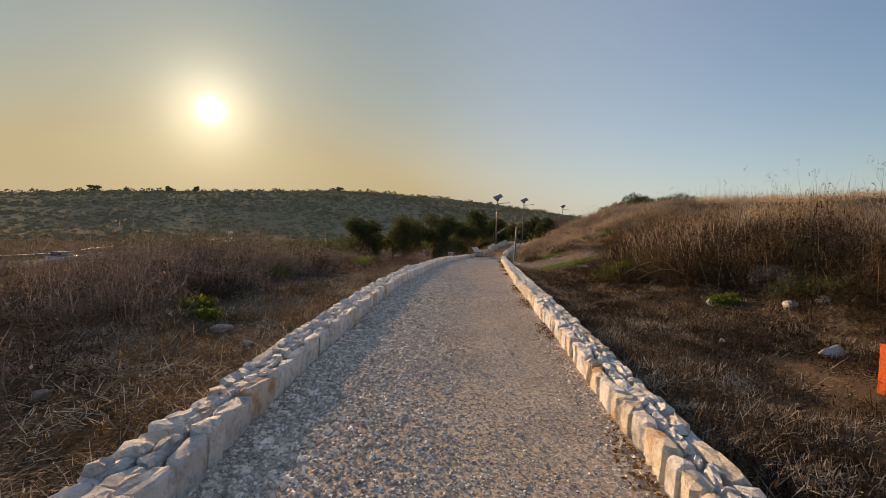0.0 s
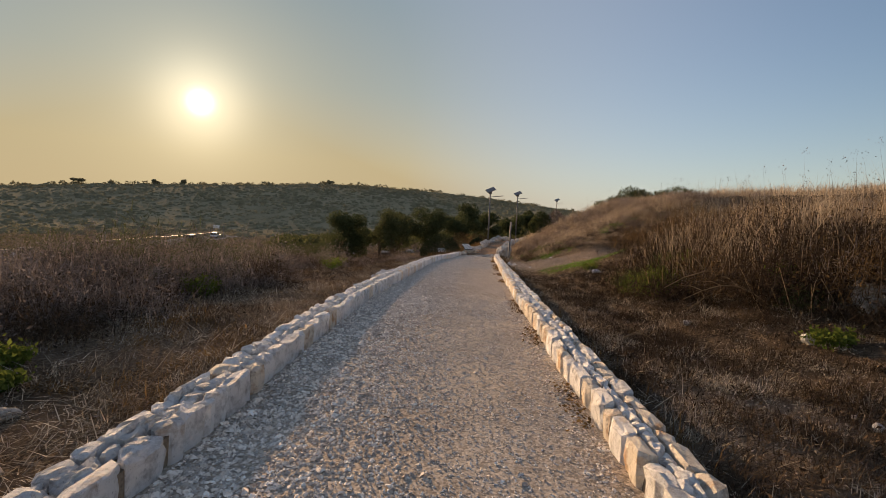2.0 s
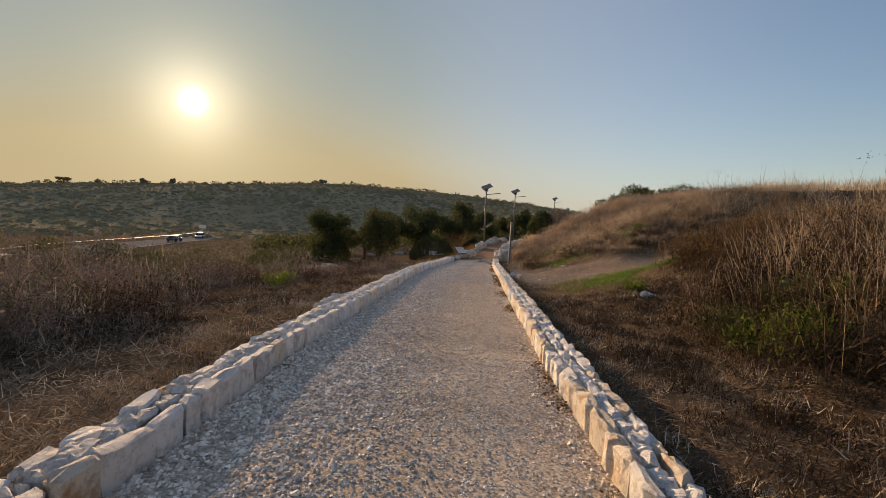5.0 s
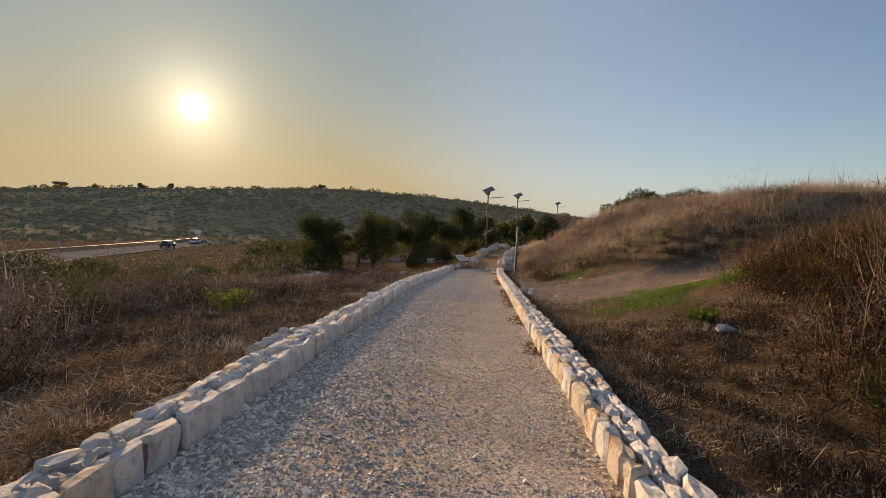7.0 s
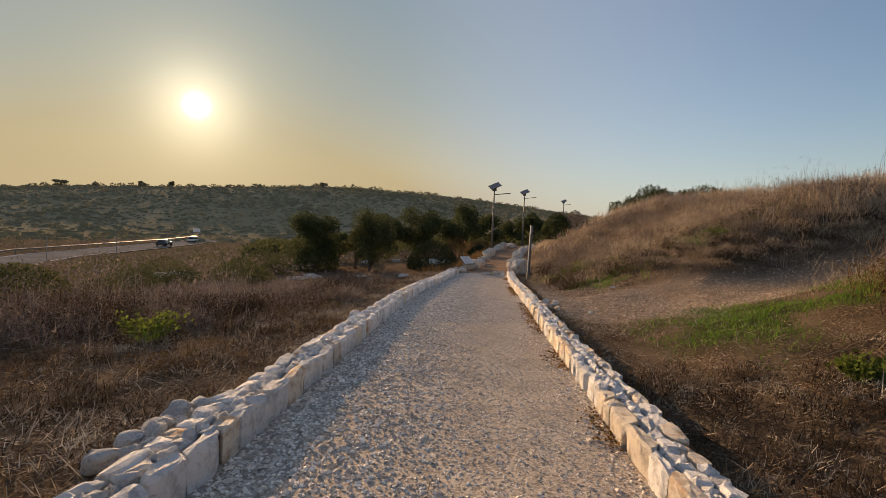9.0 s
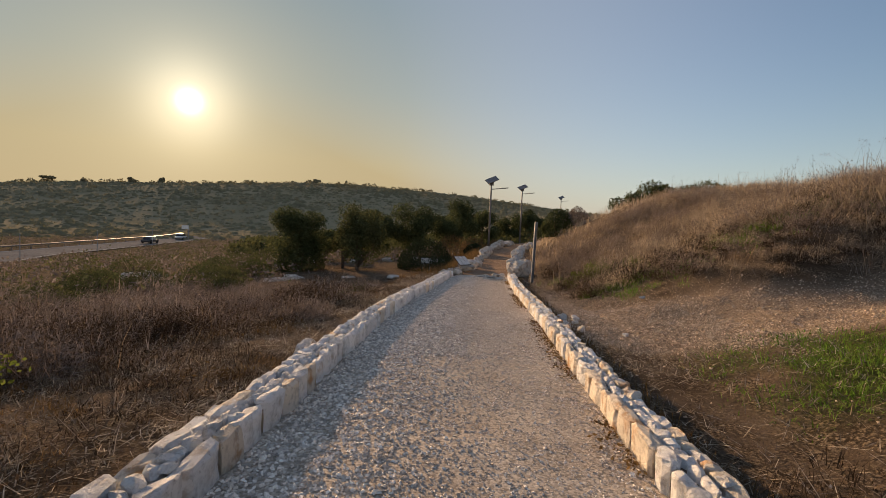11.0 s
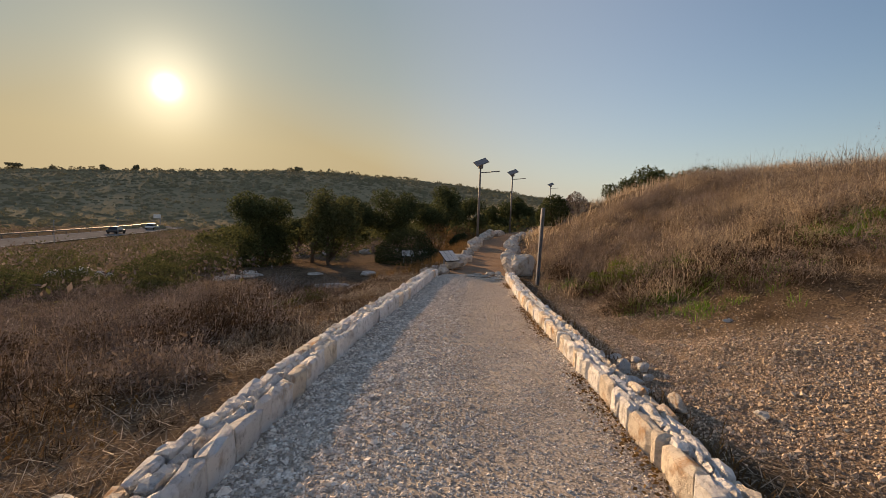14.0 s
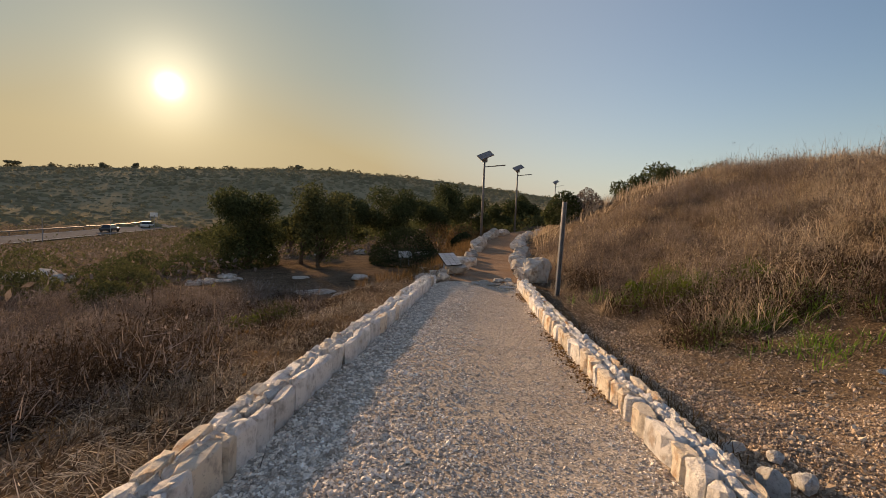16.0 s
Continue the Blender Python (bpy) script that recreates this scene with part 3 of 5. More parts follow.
    return top


border_wall(-1, "low pale limestone wall of squared rubble along the path", -3.0, 33.0, 21)
border_wall(1, "low pale limestone wall with sunlit ochre stones along the path", -3.0, 33.2, 22)

# loose gravel
n = 132000
yy = np.concatenate([rng.uniform(0.5, 12, n // 3), rng.uniform(10, 24, n // 3), rng.uniform(20, 33.6, n - 2 * (n // 3))])
t = np.where(rng.random(n) < 0.22, rng.beta(1.0, 2.8, n), np.where(rng.random(n) < 0.12, 1 - rng.beta(1, 6, n), rng.random(n)))
xx = left_edge(yy) + t * (right_edge(yy) - left_edge(yy))
coarse = np.clip(1.2 - 1.9 * t, 0.0, 1) + 0.45 * smooth(0.88, 0.97, t)
sz = rng.uniform(0.6, 1.5, n)[:, None] * (0.0060 + 0.0072 * coarse)[:, None] * rng.uniform(0.7, 1.4, (n, 3))
sz[rng.random(n) < 0.02] *= 1.9
sz[:, 2] *= 0.8
at = np.stack([xx, yy, path_z(yy) + 0.03 * (vnoise(xx * 1.2, yy * 1.2, 6) - 0.5) + 0.02 * np.sin(t * math.pi) + sz[:, 2] * 0.2], -1)
octa = np.array([(-1, -0.5, 0), (0.5, -1, 0.1), (1, 0.5, -0.1), (-0.5, 1, 0), (0.15, 0, 0.85), (0, 0.1, -0.85)]) * 1.05
octa_f = np.array([(0, 1, 4), (1, 2, 4), (2, 3, 4), (3, 0, 4), (1, 0, 5), (2, 1, 5), (3, 2, 5), (0, 3, 5)])
pebbles = [(octa + rng.uniform(-0.35, 0.35, (6, 3)), octa_f) for _ in range(18)]
hip = np.array([(-1, -0.75, -0.25), (1, -0.75, -0.25), (1, 0.75, -0.25), (-1, 0.75, -0.25), (-0.5, 0, 0.8), (0.5, 0, 0.75)])
hip_f = np.array([(0, 1, 5), (0, 5, 4), (2, 3, 4), (2, 4, 5), (1, 2, 5), (3, 0, 4)])
bedded = [(hip + rng.uniform(-0.32, 0.32, (6, 3)), hip_f) for _ in range(24)]
v, f = scatter_solids(bedded, at, sz, np.stack([rng.uniform(0, 6.28, n), rng.normal(0, 0.3, n), rng.normal(0, 0.3, n)], -1))
tagged(new("gravel", mesh_of("gravel", v, f, M["gravel"])), "loose angular pale limestone gravel on the path", "gravel", kind="stuff")


# ---- plants ----
def blades(base, height, width, lean, azim, face=None, curl=1.0, first=0.6):
    """Bent tapering blades: arrays of roots, heights, widths, leans (radians) and directions."""
    n = len(base)
    face = azim + rng.uniform(0.6, 2.5, n) if face is None else face
    w = np.stack([np.cos(face), np.sin(face), np.zeros(n)], -1) * (width / 2)[:, None]
    out = np.stack([np.cos(azim), np.sin(azim), np.zeros(n)], -1)
    up = np.array([0, 0, 1.0])
    l1, l2 = lean * first, lean * (1 + 0.5 * curl)
    mid = base + (np.sin(l1)[:, None] * out + np.cos(l1)[:, None] * up) * (height * 0.55)[:, None]
    tip = mid + (np.sin(l2)[:, None] * out + np.cos(l2)[:, None] * up) * (height * 0.45)[:, None]
    v = np.stack([base - w, base + w, mid - 0.75 * w, mid + 0.75 * w, tip], 1).reshape(-1, 3)
    o = (np.arange(n) * 5)[:, None, None]
    f = (np.array([(0, 1, 3), (0, 3, 2), (2, 3, 4)])[None] + o).reshape(-1, 3)
    return v, f


def leaves(at, size, flat=0.0, aspect=0.55):
    """Small pointed leaves with random turns: four corners, two triangles each."""
    n = len(at)
    a = rng.normal(size=(n, 3))
    a[:, 2] *= 1 - flat
    a /= np.linalg.norm(a, axis=1)[:, None]
    b = np.cross(a, rng.normal(size=(n, 3)))
    b /= np.linalg.norm(b, axis=1)[:, None]
    a, b = a * size[:, None] / 2, b * (size * aspect)[:, None] / 2
    v = np.stack([at - a, at + b, at + a, at - b], 1).reshape(-1, 3)
    o = (np.arange(n) * 4)[:, None, None]
    f = (np.array([(0, 1, 2), (0, 2, 3)])[None] + o).reshape(-1, 3)
    return v, f


def joined(*pieces):
    return stacked(pieces)


def stuff(name, arrays, mat, label, category):
    return tagged(new(name, mesh_of(name, *arrays, mat)), label, category, kind="stuff")


def clumped(n, per, x0, x1, y0, y1, spread, keep):
    """Roots in clumps: centres where keep(x, y) passes a draw, members scattered round them."""
    cx, cy = rng.uniform(x0, x1, n), rng.uniform(y0, y1, n)
    ok = rng.random(n) < keep(cx, cy)
    cx, cy = cx[ok], cy[ok]
    m = len(cx)
    ang, rad = rng.uniform(0, 6.2832, (m, per)), spread * np.sqrt(rng.random((m, per)))
    x, y = (cx[:, None] + rad * np.cos(ang)).ravel(), (cy[:, None] + rad * np.sin(ang)).ravel()
    return x, y, ang.ravel(), (rad / spread).ravel(), np.repeat(np.arange(m), per)


def rooted(x, y, sink=0.02):
    return np.stack([x, y, ground_z(x, y) - sink], -1)


def bank_start(y):
    return np.interp(y, (0, 5, 8, 10, 12, 13.5, 15, 16.5, 18.5, 22, 25.4, 27, 30, 36), (3.2, 3.7, 3.7, 3.0, 1.9, 2.1, 3.2, 3.7, 4.4, 4.6, 3.4, 2.0, 1.2, 0.5))


def bank_keep(x, y):
    u = x - right_edge(y)
    start = bank_start(y)
    k = smooth(start - 0.3, start + 0.5, u) * (1 - smooth(0.1, 0.5, side_track(x, y)))
    return k * (0.35 + 0.65 * smooth(0.25, 0.6, vnoise(x * 0.5, y * 0.5, 31)))


# dry grass on the bank, near part in drooping tufts, then the far slopes with broader blades
for mat, label, flip in (("dry_grass", "tall drooping tufts of dry straw-coloured grass on the bank", 1), ("grey_grass", "matted grey-brown dead grass on the bank", -1)):
    def patch(a, b):
        v = vnoise(a * 0.45, b * 0.45, 33) + 0.45 * vnoise(a * 1.4, b * 1.4, 34) - 0.72 + 0.03 * (a - 7)
        low = 1 - (b < 18) * (1 - smooth(0.6, 1.8, a - right_edge(b) - bank_start(b))) * 0.8
        return bank_keep(a, b) * smooth(-0.12, 0.12, flip * v) * low
    x, y, ang, rr, who = clumped(5000 if flip > 0 else 2600, 28, 2.4, 16, 1, 42, 0.28, patch)
    n, m = len(x), who.max() + 1
    size, way, bend = rng.uniform(0.35, 1.3, m)[who], rng.uniform(0, 6.2832, m)[who], rng.uniform(0.1, 1.0, m)[who]
    tall = (0.5 + 0.5 * vnoise(x * 0.4, y * 0.4, 32)) * (1.0 if flip > 0 else 0.75)
    h = tall * size * rng.uniform(0.5, 1.2, n) * np.where(y < 19, 0.95, 1.1)
    dry = blades(rooted(x, y), h, rng.uniform(0.004, 0.010, n), np.where(y < 19, 0.75, 0.3) + bend * rng.uniform(0.4, 1.4, n) + 0.45 * rr, np.where(rng.random(n) < 0.5, way, ang) + rng.normal(0, 0.6, n), curl=2.0)
    stuff("dry_grass", dry, M[mat], label, "grass")
x, y, ang, rr, who = clumped(4300, 14, 4, 45, 1, 95, 0.5, lambda a, b: bank_keep(a, b) * ((a > 15) | (b > 41)))
n = len(x)
dry = blades(rooted(x, y), rng.uniform(0.3, 0.95, n), rng.uniform(0.014, 0.03, n), rng.normal(0.3, 0.25, n) + 0.4 * rr, ang)
stuff("dry_grass", dry, M["dry_grass"], "dry brown grass on the far slope of the bank", "grass")
# pale bent stalks that stand out of the bank
x, y, ang, rr, who = clumped(560, 3, 3, 14, 1, 40, 0.3, bank_keep)
n = len(x)
st = blades(rooted(x, y), rng.uniform(0.7, 1.5, n), rng.uniform(0.006, 0.011, n), np.abs(rng.normal(0.6, 0.45, n)), ang)
stuff("dry_stalks", st, M["dry_stalk"], "pale bent dead stalks standing in the dry grass", "stalks")

x, y, ang, rr, who = clumped(420, 4, 3.6, 8.5, 4, 18, 0.35, bank_keep)
n = len(x)
st = blades(rooted(x, y), rng.uniform(0.6, 1.45, n), rng.uniform(0.005, 0.010, n), np.abs(rng.normal(0.55, 0.4, n)), ang + rng.normal(0, 0.8, n), curl=1.6)
stuff("dry_stalks", st, M["dry_stalk"], "pale dead stalks drooping over the reddish brushwood", "stalks")

# dead umbels on thin stems along the crest
x = np.concatenate([rng.uniform(7, 12, 110), rng.uniform(5.5, 9, 60)])
y = np.concatenate([rng.uniform(24, 40, 110), rng.uniform(5, 15, 60)])
root = rooted(x, y)
n = len(x)
hh, az = np.where(y < 18, rng.uniform(0.9, 1.75, n), rng.uniform(0.6, 1.4, n)), rng.uniform(0, 6.28, n)
stems = blades(root, hh, np.full(n, 0.008), rng.uniform(0.05, 0.35, n), az, curl=0.4)
tips = stems[0].reshape(n, 5, 3)[:, 4]
um = np.repeat(tips, 14, 0) + rng.normal(0, 1, (n * 14, 3)) * np.array([0.05, 0.05, 0.06]) - np.array([0, 0, 0.06])
stuff("umbel_stalks", joined(stems, leaves(um, rng.uniform(0.015, 0.035, len(um)))), M["twig"], "thin dead stems with dry umbel heads on the crest", "stalks")


# brown thicket of dead thistle and thorn on both sides
def sprigs(base, length, width, lean, azim):
    """Thin side twigs, one tapering sliver each; also gives their tips."""
    n = len(base)
    out = np.stack([np.cos(azim) * np.sin(lean), np.sin(azim) * np.sin(lean), np.cos(lean)], -1) * length[:, None]
    w = np.stack([-np.sin(azim), np.cos(azim), np.full(n, 0.4)], -1) * (width / 2)[:, None]
    v = np.stack([base - w, base + w, base + out], 1).reshape(-1, 3)
    return (v, np.arange(3 * n).reshape(-1, 3)), base + out


def thicket(n, per, x0, x1, y0, y1, spread, hmin, hmax, width, keep, leaf=1.0, lsize=0.035, branch=5):
    x, y, ang, rr, who = clumped(n, per, x0, x1, y0, y1, spread, keep)
    m = len(x)
    size = rng.uniform(0.45, 1.3, who.max() + 1)[who]
    h = rng.uniform(hmin, hmax, m) * size * (1.1 - 0.35 * rr)
    lean = np.abs(rng.normal(0.5, 0.6, m)) + 1.0 * rr * rng.uniform(0.2, 1.4, m)
    tw = blades(rooted(x, y), h, rng.uniform(0.4, 1.0, m) * width, lean, ang + rng.normal(0, 1.2, m), first=0.9, curl=0.8)
    out = [tw]
    p = tw[0].reshape(m, 5, 3)
    for k in range(branch):
        t = rng.random((m, 1)) ** 0.8
        src = np.where(t < 0.5, p[:, 0] * (1 - 2 * t) + p[:, 2] * 2 * t, p[:, 2] * (2 - 2 * t) + p[:, 4] * (2 * t - 1))
        tri, tips = sprigs(src, h * rng.uniform(0.2, 0.6, m), rng.uniform(0.5, 1.1, m) * width, rng.uniform(0.2, 1.7, m), rng.uniform(0, 6.28, m))
        out.append(tri)
        s = rng.random(m) < leaf * 0.55
        out.append(leaves(tips[s] + rng.normal(0, 0.02, (s.sum(), 3)), rng.uniform(0.4, 1.4, s.sum()) * lsize, aspect=0.35))
    return joined(*out)


def mounds(n, per, x0, x1, y0, y1, rmin, rmax, tall, width, keep, leafy=0.36):
    """Rounded tangles of fine crossing twigs, thin at the rim."""
    cx, cy = rng.uniform(x0, x1, n), rng.uniform(y0, y1, n)
    ok = rng.random(n) < keep(cx, cy)
    cx, cy = cx[ok], cy[ok]
    m = len(cx)
    rad = rng.uniform(rmin, rmax, m)
    d = rng.normal(size=(m, per, 3))
    d /= np.linalg.norm(d, axis=2)[:, :, None]
    d *= rng.random((m, per, 1)) ** 0.45
    d[:, :, 2] = np.abs(d[:, :, 2]) * (tall * rng.uniform(0.7, 1.3, m))[:, None]
    d *= 0.75 + 0.5 * vnoise(d[:, :, 0] * 2 + cx[:, None], d[:, :, 1] * 2 + cy[:, None], 71)[:, :, None]
    p = np.stack([cx, cy, ground_z(cx, cy)], -1)[:, None] + d * rad[:, None, None]
    p = p.reshape(-1, 3)
    k = len(p)
    az = np.where(rng.random(k) < 0.5, np.arctan2(d[:, :, 1], d[:, :, 0]).ravel(), 0) + rng.uniform(-1.6, 1.6, k) + np.where(rng.random(k) < 0.3, 3.14, 0)
    tri, tips = sprigs(p, rng.uniform(0.12, 0.42, k) * np.repeat(rad, per), rng.uniform(0.5, 1.2, k) * width, rng.uniform(0.2, 1.9, k), az)
    s = rng.random(k) < leafy
    return joined(tri, leaves(tips[s], rng.uniform(0.02, 0.065, s.sum()), aspect=0.45))


def left_keep(x, y):
    d = left_edge(y) - 0.45 - x
    start = np.interp(y, (0, 4, 8, 14, 18, 24, 32, 38), (1.6, 1.8, 2.0, 1.9, 2.1, 1.2, 2.3, 5)) + 1.2 * (vnoise(x * 0.7, y * 0.7, 40) - 0.5)
    return (1 - 0.95 * np.exp(-(((x + y + 0.4) / 2.4) ** 2)) * (x < -4)) * smooth(start - 0.2, start + 0.9, d) * (0.45 + 0.55 * smooth(0.3, 0.55, vnoise(x * 0.33, y * 0.33, 41)))


TW, TG = M["twig"], M["twig_grey"]
stuff("thicket", thicket(330, 22, -13, -2.6, 0.5, 13.5, 0.5, 0.3, 0.8, 0.008, left_keep), TW, "dense brown thicket of dead thistles and thorny twigs", "thicket")
stuff("thicket", thicket(230, 20, -13, -2.6, 0.5, 15.5, 0.45, 0.3, 0.75, 0.007, left_keep), TG, "grey-brown dead thistle stems in the thicket", "thicket")
stuff("thicket", thicket(560, 20, -15, -2.6, 13, 38, 0.45, 0.3, 0.7, 0.009, left_keep), TW, "low brown thicket of dead thistles on the falling slope", "thicket")
stuff("thicket", thicket(300, 19, -15, -2.6, 13, 38, 0.42, 0.3, 0.75, 0.007, left_keep), TG, "grey-brown dead thistle stems on the falling slope", "thicket")
stuff("thicket", thicket(1000, 14, -60, -12, 2, 70, 0.9, 0.4, 1.0, 0.024, lambda a, b: (1 - 0.96 * np.exp(-(((a + b + 0.4) / (2.4 - 0.16 * a)) ** 2))) * (1 - 0.75 * smooth(24, 40, b) * (a < -18)) * 0.75 * smooth(0.3, 0.55, vnoise(a * 0.2, b * 0.2, 42)), lsize=0.09), TW, "brown scrub on the slope down to the road", "thicket")
stuff("thicket", thicket(420, 22, 3.0, 8.5, 1.5, 18.2, 0.6, 0.3, 0.95, 0.007, lambda a, b: smooth(-0.3, 0.3, a - right_edge(b) - bank_start(b)) * (1 - smooth(4.4, 5.6, a - right_edge(b))) * smooth(0.3, 0.6, vnoise(a * 0.6, b * 0.6, 43) + 0.2), 1.6, 0.05), M["thorn"], "dark brown tangle of thorn with shade in its colour at the foot of the bank", "thicket")
stuff("thicket", thicket(60, 30, 3.0, 8.5, 1.5, 18.2, 0.5, 0.5, 1.1, 0.007, lambda a, b: smooth(-0.1, 0.5, a - right_edge(b) - bank_start(b)) * (1 - smooth(3.6, 5.2, a - right_edge(b)))), M["leaf_rust"], "rust-brown dry thorn at the foot of the bank", "thicket")
stuff("thicket", thicket(650, 26, 3.0, 12, 24.5, 42, 0.4, 0.35, 0.8, 0.008, lambda a, b: bank_keep(a, b) * smooth(0.4, 0.6, vnoise(a * 0.5, b * 0.5, 44))), TG, "grey-brown thorn tangles in the dry grass", "thicket")
stuff("brushwood", mounds(330, 420, -11, -2.6, 0.5, 14, 0.4, 0.95, 0.85, 0.010, left_keep), TW, "rounded grey-brown tangles of dead brushwood", "brushwood")
stuff("brushwood", mounds(320, 320, -14, -2.6, 13, 38, 0.35, 0.85, 0.75, 0.011, left_keep), TW, "low grey-brown tangles of brushwood on the slope", "brushwood")
# dark mounds stand in for shade at the base of the left thicket
stuff("brushwood", mounds(230, 360, -7, -2.3, 0.5, 36, 0.3, 0.75, 0.7, 0.010, left_keep), M["thorn"], "thorny tangles coloured dark for the thicket's shaded base", "brushwood")
stuff("brushwood", mounds(260, 400, 3.6, 12, 24.5, 42, 0.35, 0.8, 0.85, 0.010, bank_keep), TG, "pale grey-brown tangled brushwood on the bank", "brushwood")
stuff("brushwood", mounds(100, 460, 3.0, 8.5, 2.0, 18, 0.35, 0.85, 0.9, 0.009, bank_keep), M["leaf_rust"], "reddish-brown dry brushwood on the bank", "brushwood")
stuff("brush_pile", mounds(2, 800, -2.85, -2.7, 22.2, 22.6, 0.45, 0.6, 0.65, 0.010, lambda a, b: a < 0), TG, "heap of cut grey brushwood on the verge", "brushwood")
stuff("brushwood", mounds(6, 700, -3.9, -3.1, 23.4, 26.0, 0.5, 0.8, 0.9, 0.010, lambda a, b: a < 0), M["thorn"], "dark thorny brushwood at the thicket's edge", "brushwood")
# the shade below the pale tufts, built as dark-coloured brushwood
stuff("brushwood", mounds(110, 420, 3.3, 7.5, 25.6, 33, 0.3, 0.6, 0.8, 0.010, lambda a, b: smooth(26.6, 27.4, b) * bank_keep(a, b) * (1 - smooth(1.0, 2.4, a - right_edge(b) - bank_start(b)))), M["thorn"], "brushwood coloured dark for the shade at the foot of the bank", "brushwood")
stuff("brushwood", mounds(64, 800, -12.5, -4.4, 3, 17, 0.6, 1.2, 1.05, 0.012, left_keep), TW, "tall rounded grey-brown dead shrubs in the thicket", "brushwood")
stuff("brushwood", mounds(26, 800, -13, -5, 18, 37, 0.6, 1.0, 0.95, 0.012, left_keep), TG, "rounded grey dead shrubs on the slope", "brushwood")
stuff("green_scrub", mounds(26, 800, -12.5, -5, 5, 18, 0.6, 1.0, 1.25, 0.016, left_keep), M["leaf_olive"], "olive-green scrub standing in the dead thicket", "scrub")
stuff("green_scrub", mounds(7, 700, 3.9, 5.2, 28.2, 30.4, 0.35, 0.55, 0.8, 0.018, lambda a, b: a > 0), M["leaf_fresh"], "olive-green low scrub at the foot of the bank", "scrub")
stuff("brushwood", mounds(80, 420, 3.6, 9, 2.0, 18, 0.35, 0.8, 0.9, 0.009, bank_keep), TG, "pale grey dead brushwood tangled in the bank's grass", "brushwood")
# shaded hollow at the bank's foot, given by the mounds' dark colour
stuff("brushwood", mounds(210, 460, 2.7, 7.0, 2.5, 18, 0.35, 0.8, 0.75, 0.011, lambda a, b: smooth(-0.1, 0.25, a - right_edge(b) - bank_start(b)) * (1 - smooth(1.2, 2.0, a - right_edge(b) - bank_start(b)))), M["thorn"], "thorny brushwood coloured dark for the shaded hollow of the near bank", "brushwood")
stuff("green_scrub", mounds(6, 900, 3.6, 4.5, 11.5, 12.9, 0.35, 0.6, 0.95, 0.018, lambda a, b: a > 0), M["leaf_olive"], "olive-green scrub at the foot of the bank", "scrub")
stuff("green_scrub", mounds(4, 500, 3.4, 4.2, 11.4, 12.4, 0.3, 0.45, 1.3, 0.018, lambda a, b: a > 0), M["leaf_fresh"], "fresh green shoots in the scrub", "scrub")
stuff("green_scrub", mounds(5, 700, 4.5, 6.0, 6.2, 9.5, 0.3, 0.6, 0.9, 0.018, lambda a, b: a > 0), M["leaf_olive"], "dark olive scrub among the thorns", "scrub")
stuff("brushwood", mounds(8, 1000, 4.9, 6.8, 15.4, 17.8, 0.6, 0.95, 0.95, 0.011, lambda a, b: a > 0), M["leaf_rust"], "rounded reddish-brown dead bushes beside the grass", "brushwood")
# dark thorn placed as the shade beneath the dead bushes
stuff("brushwood", mounds(8, 800, 4.6, 6.4, 14.8, 17.4, 0.5, 0.8, 0.7, 0.012, lambda a, b: a > 0), M["thorn"], "dark thorn standing in for shade under the dead bushes", "brushwood")
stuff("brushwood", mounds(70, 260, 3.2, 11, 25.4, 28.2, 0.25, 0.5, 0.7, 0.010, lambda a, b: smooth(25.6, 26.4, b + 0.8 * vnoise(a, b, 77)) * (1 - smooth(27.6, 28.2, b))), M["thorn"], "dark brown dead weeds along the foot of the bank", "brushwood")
stuff("dry_grass", mounds(110, 520, 4.4, 11, 26.4, 33, 0.4, 0.85, 0.8, 0.007, bank_keep, 0.0), M["dry_grass"], "tumbled pale tufts of dry grass hanging over the bank", "grass")
stuff("dry_grass", mounds(80, 480, 4.6, 9.5, 2.5, 15, 0.4, 0.8, 0.9, 0.006, lambda a, b: bank_keep(a, b) * smooth(1.4, 2.2, a - right_edge(b) - bank_start(b)), 0.0), M["dry_grass"], "tumbled pale tufts of dry grass on the near bank", "grass")
stuff("green_scrub", mounds(7, 600, -5.4, -3.3, 29.4, 31.4, 0.35, 0.6, 0.75, 0.016, lambda a, b: a < 0), M["leaf_olive"], "low olive-green scrub beside the verge", "scrub")
# bushes added to darken this stretch; their colour carries the thorns' shade
stuff("brushwood", mounds(55, 560, 3.9, 6.6, 8.2, 14, 0.5, 0.9, 0.85, 0.012, lambda a, b: smooth(0.0, 0.3, a - right_edge(b) - bank_start(b)), 0.2), M["thorn"], "thorn bushes coloured dark for the shade at the foot of the near bank", "brushwood")
x, y, ang, rr, who = clumped(300, 16, 4.2, 8.0, 10.5, 16.2, 0.3, lambda a, b: smooth(0.4, 1.0, a - right_edge(b) - bank_start(b)))
n = len(x)
stuff("dry_grass", blades(rooted(x, y), rng.uniform(0.5, 1.2, n) * (0.6 + 0.8 * vnoise(x * 1.1, y * 1.1, 91)), rng.uniform(0.005, 0.010, n), 0.2 + np.abs(rng.normal(0.35, 0.3, n)), ang + rng.normal(0, 0.8, n), curl=1.5), M["dry_grass"], "tall pale straw-coloured grass leaning over the thorn bushes", "grass")
stuff("dry_grass", mounds(70, 300, 5.0, 12, 23.6, 26.6, 0.2, 0.5, 0.6, 0.008, lambda a, b: 1 - smooth(0.1, 0.4, side_track(a, b)), 0.0), M["dry_grass"], "low tufts of dry grass beside the stony track", "grass")
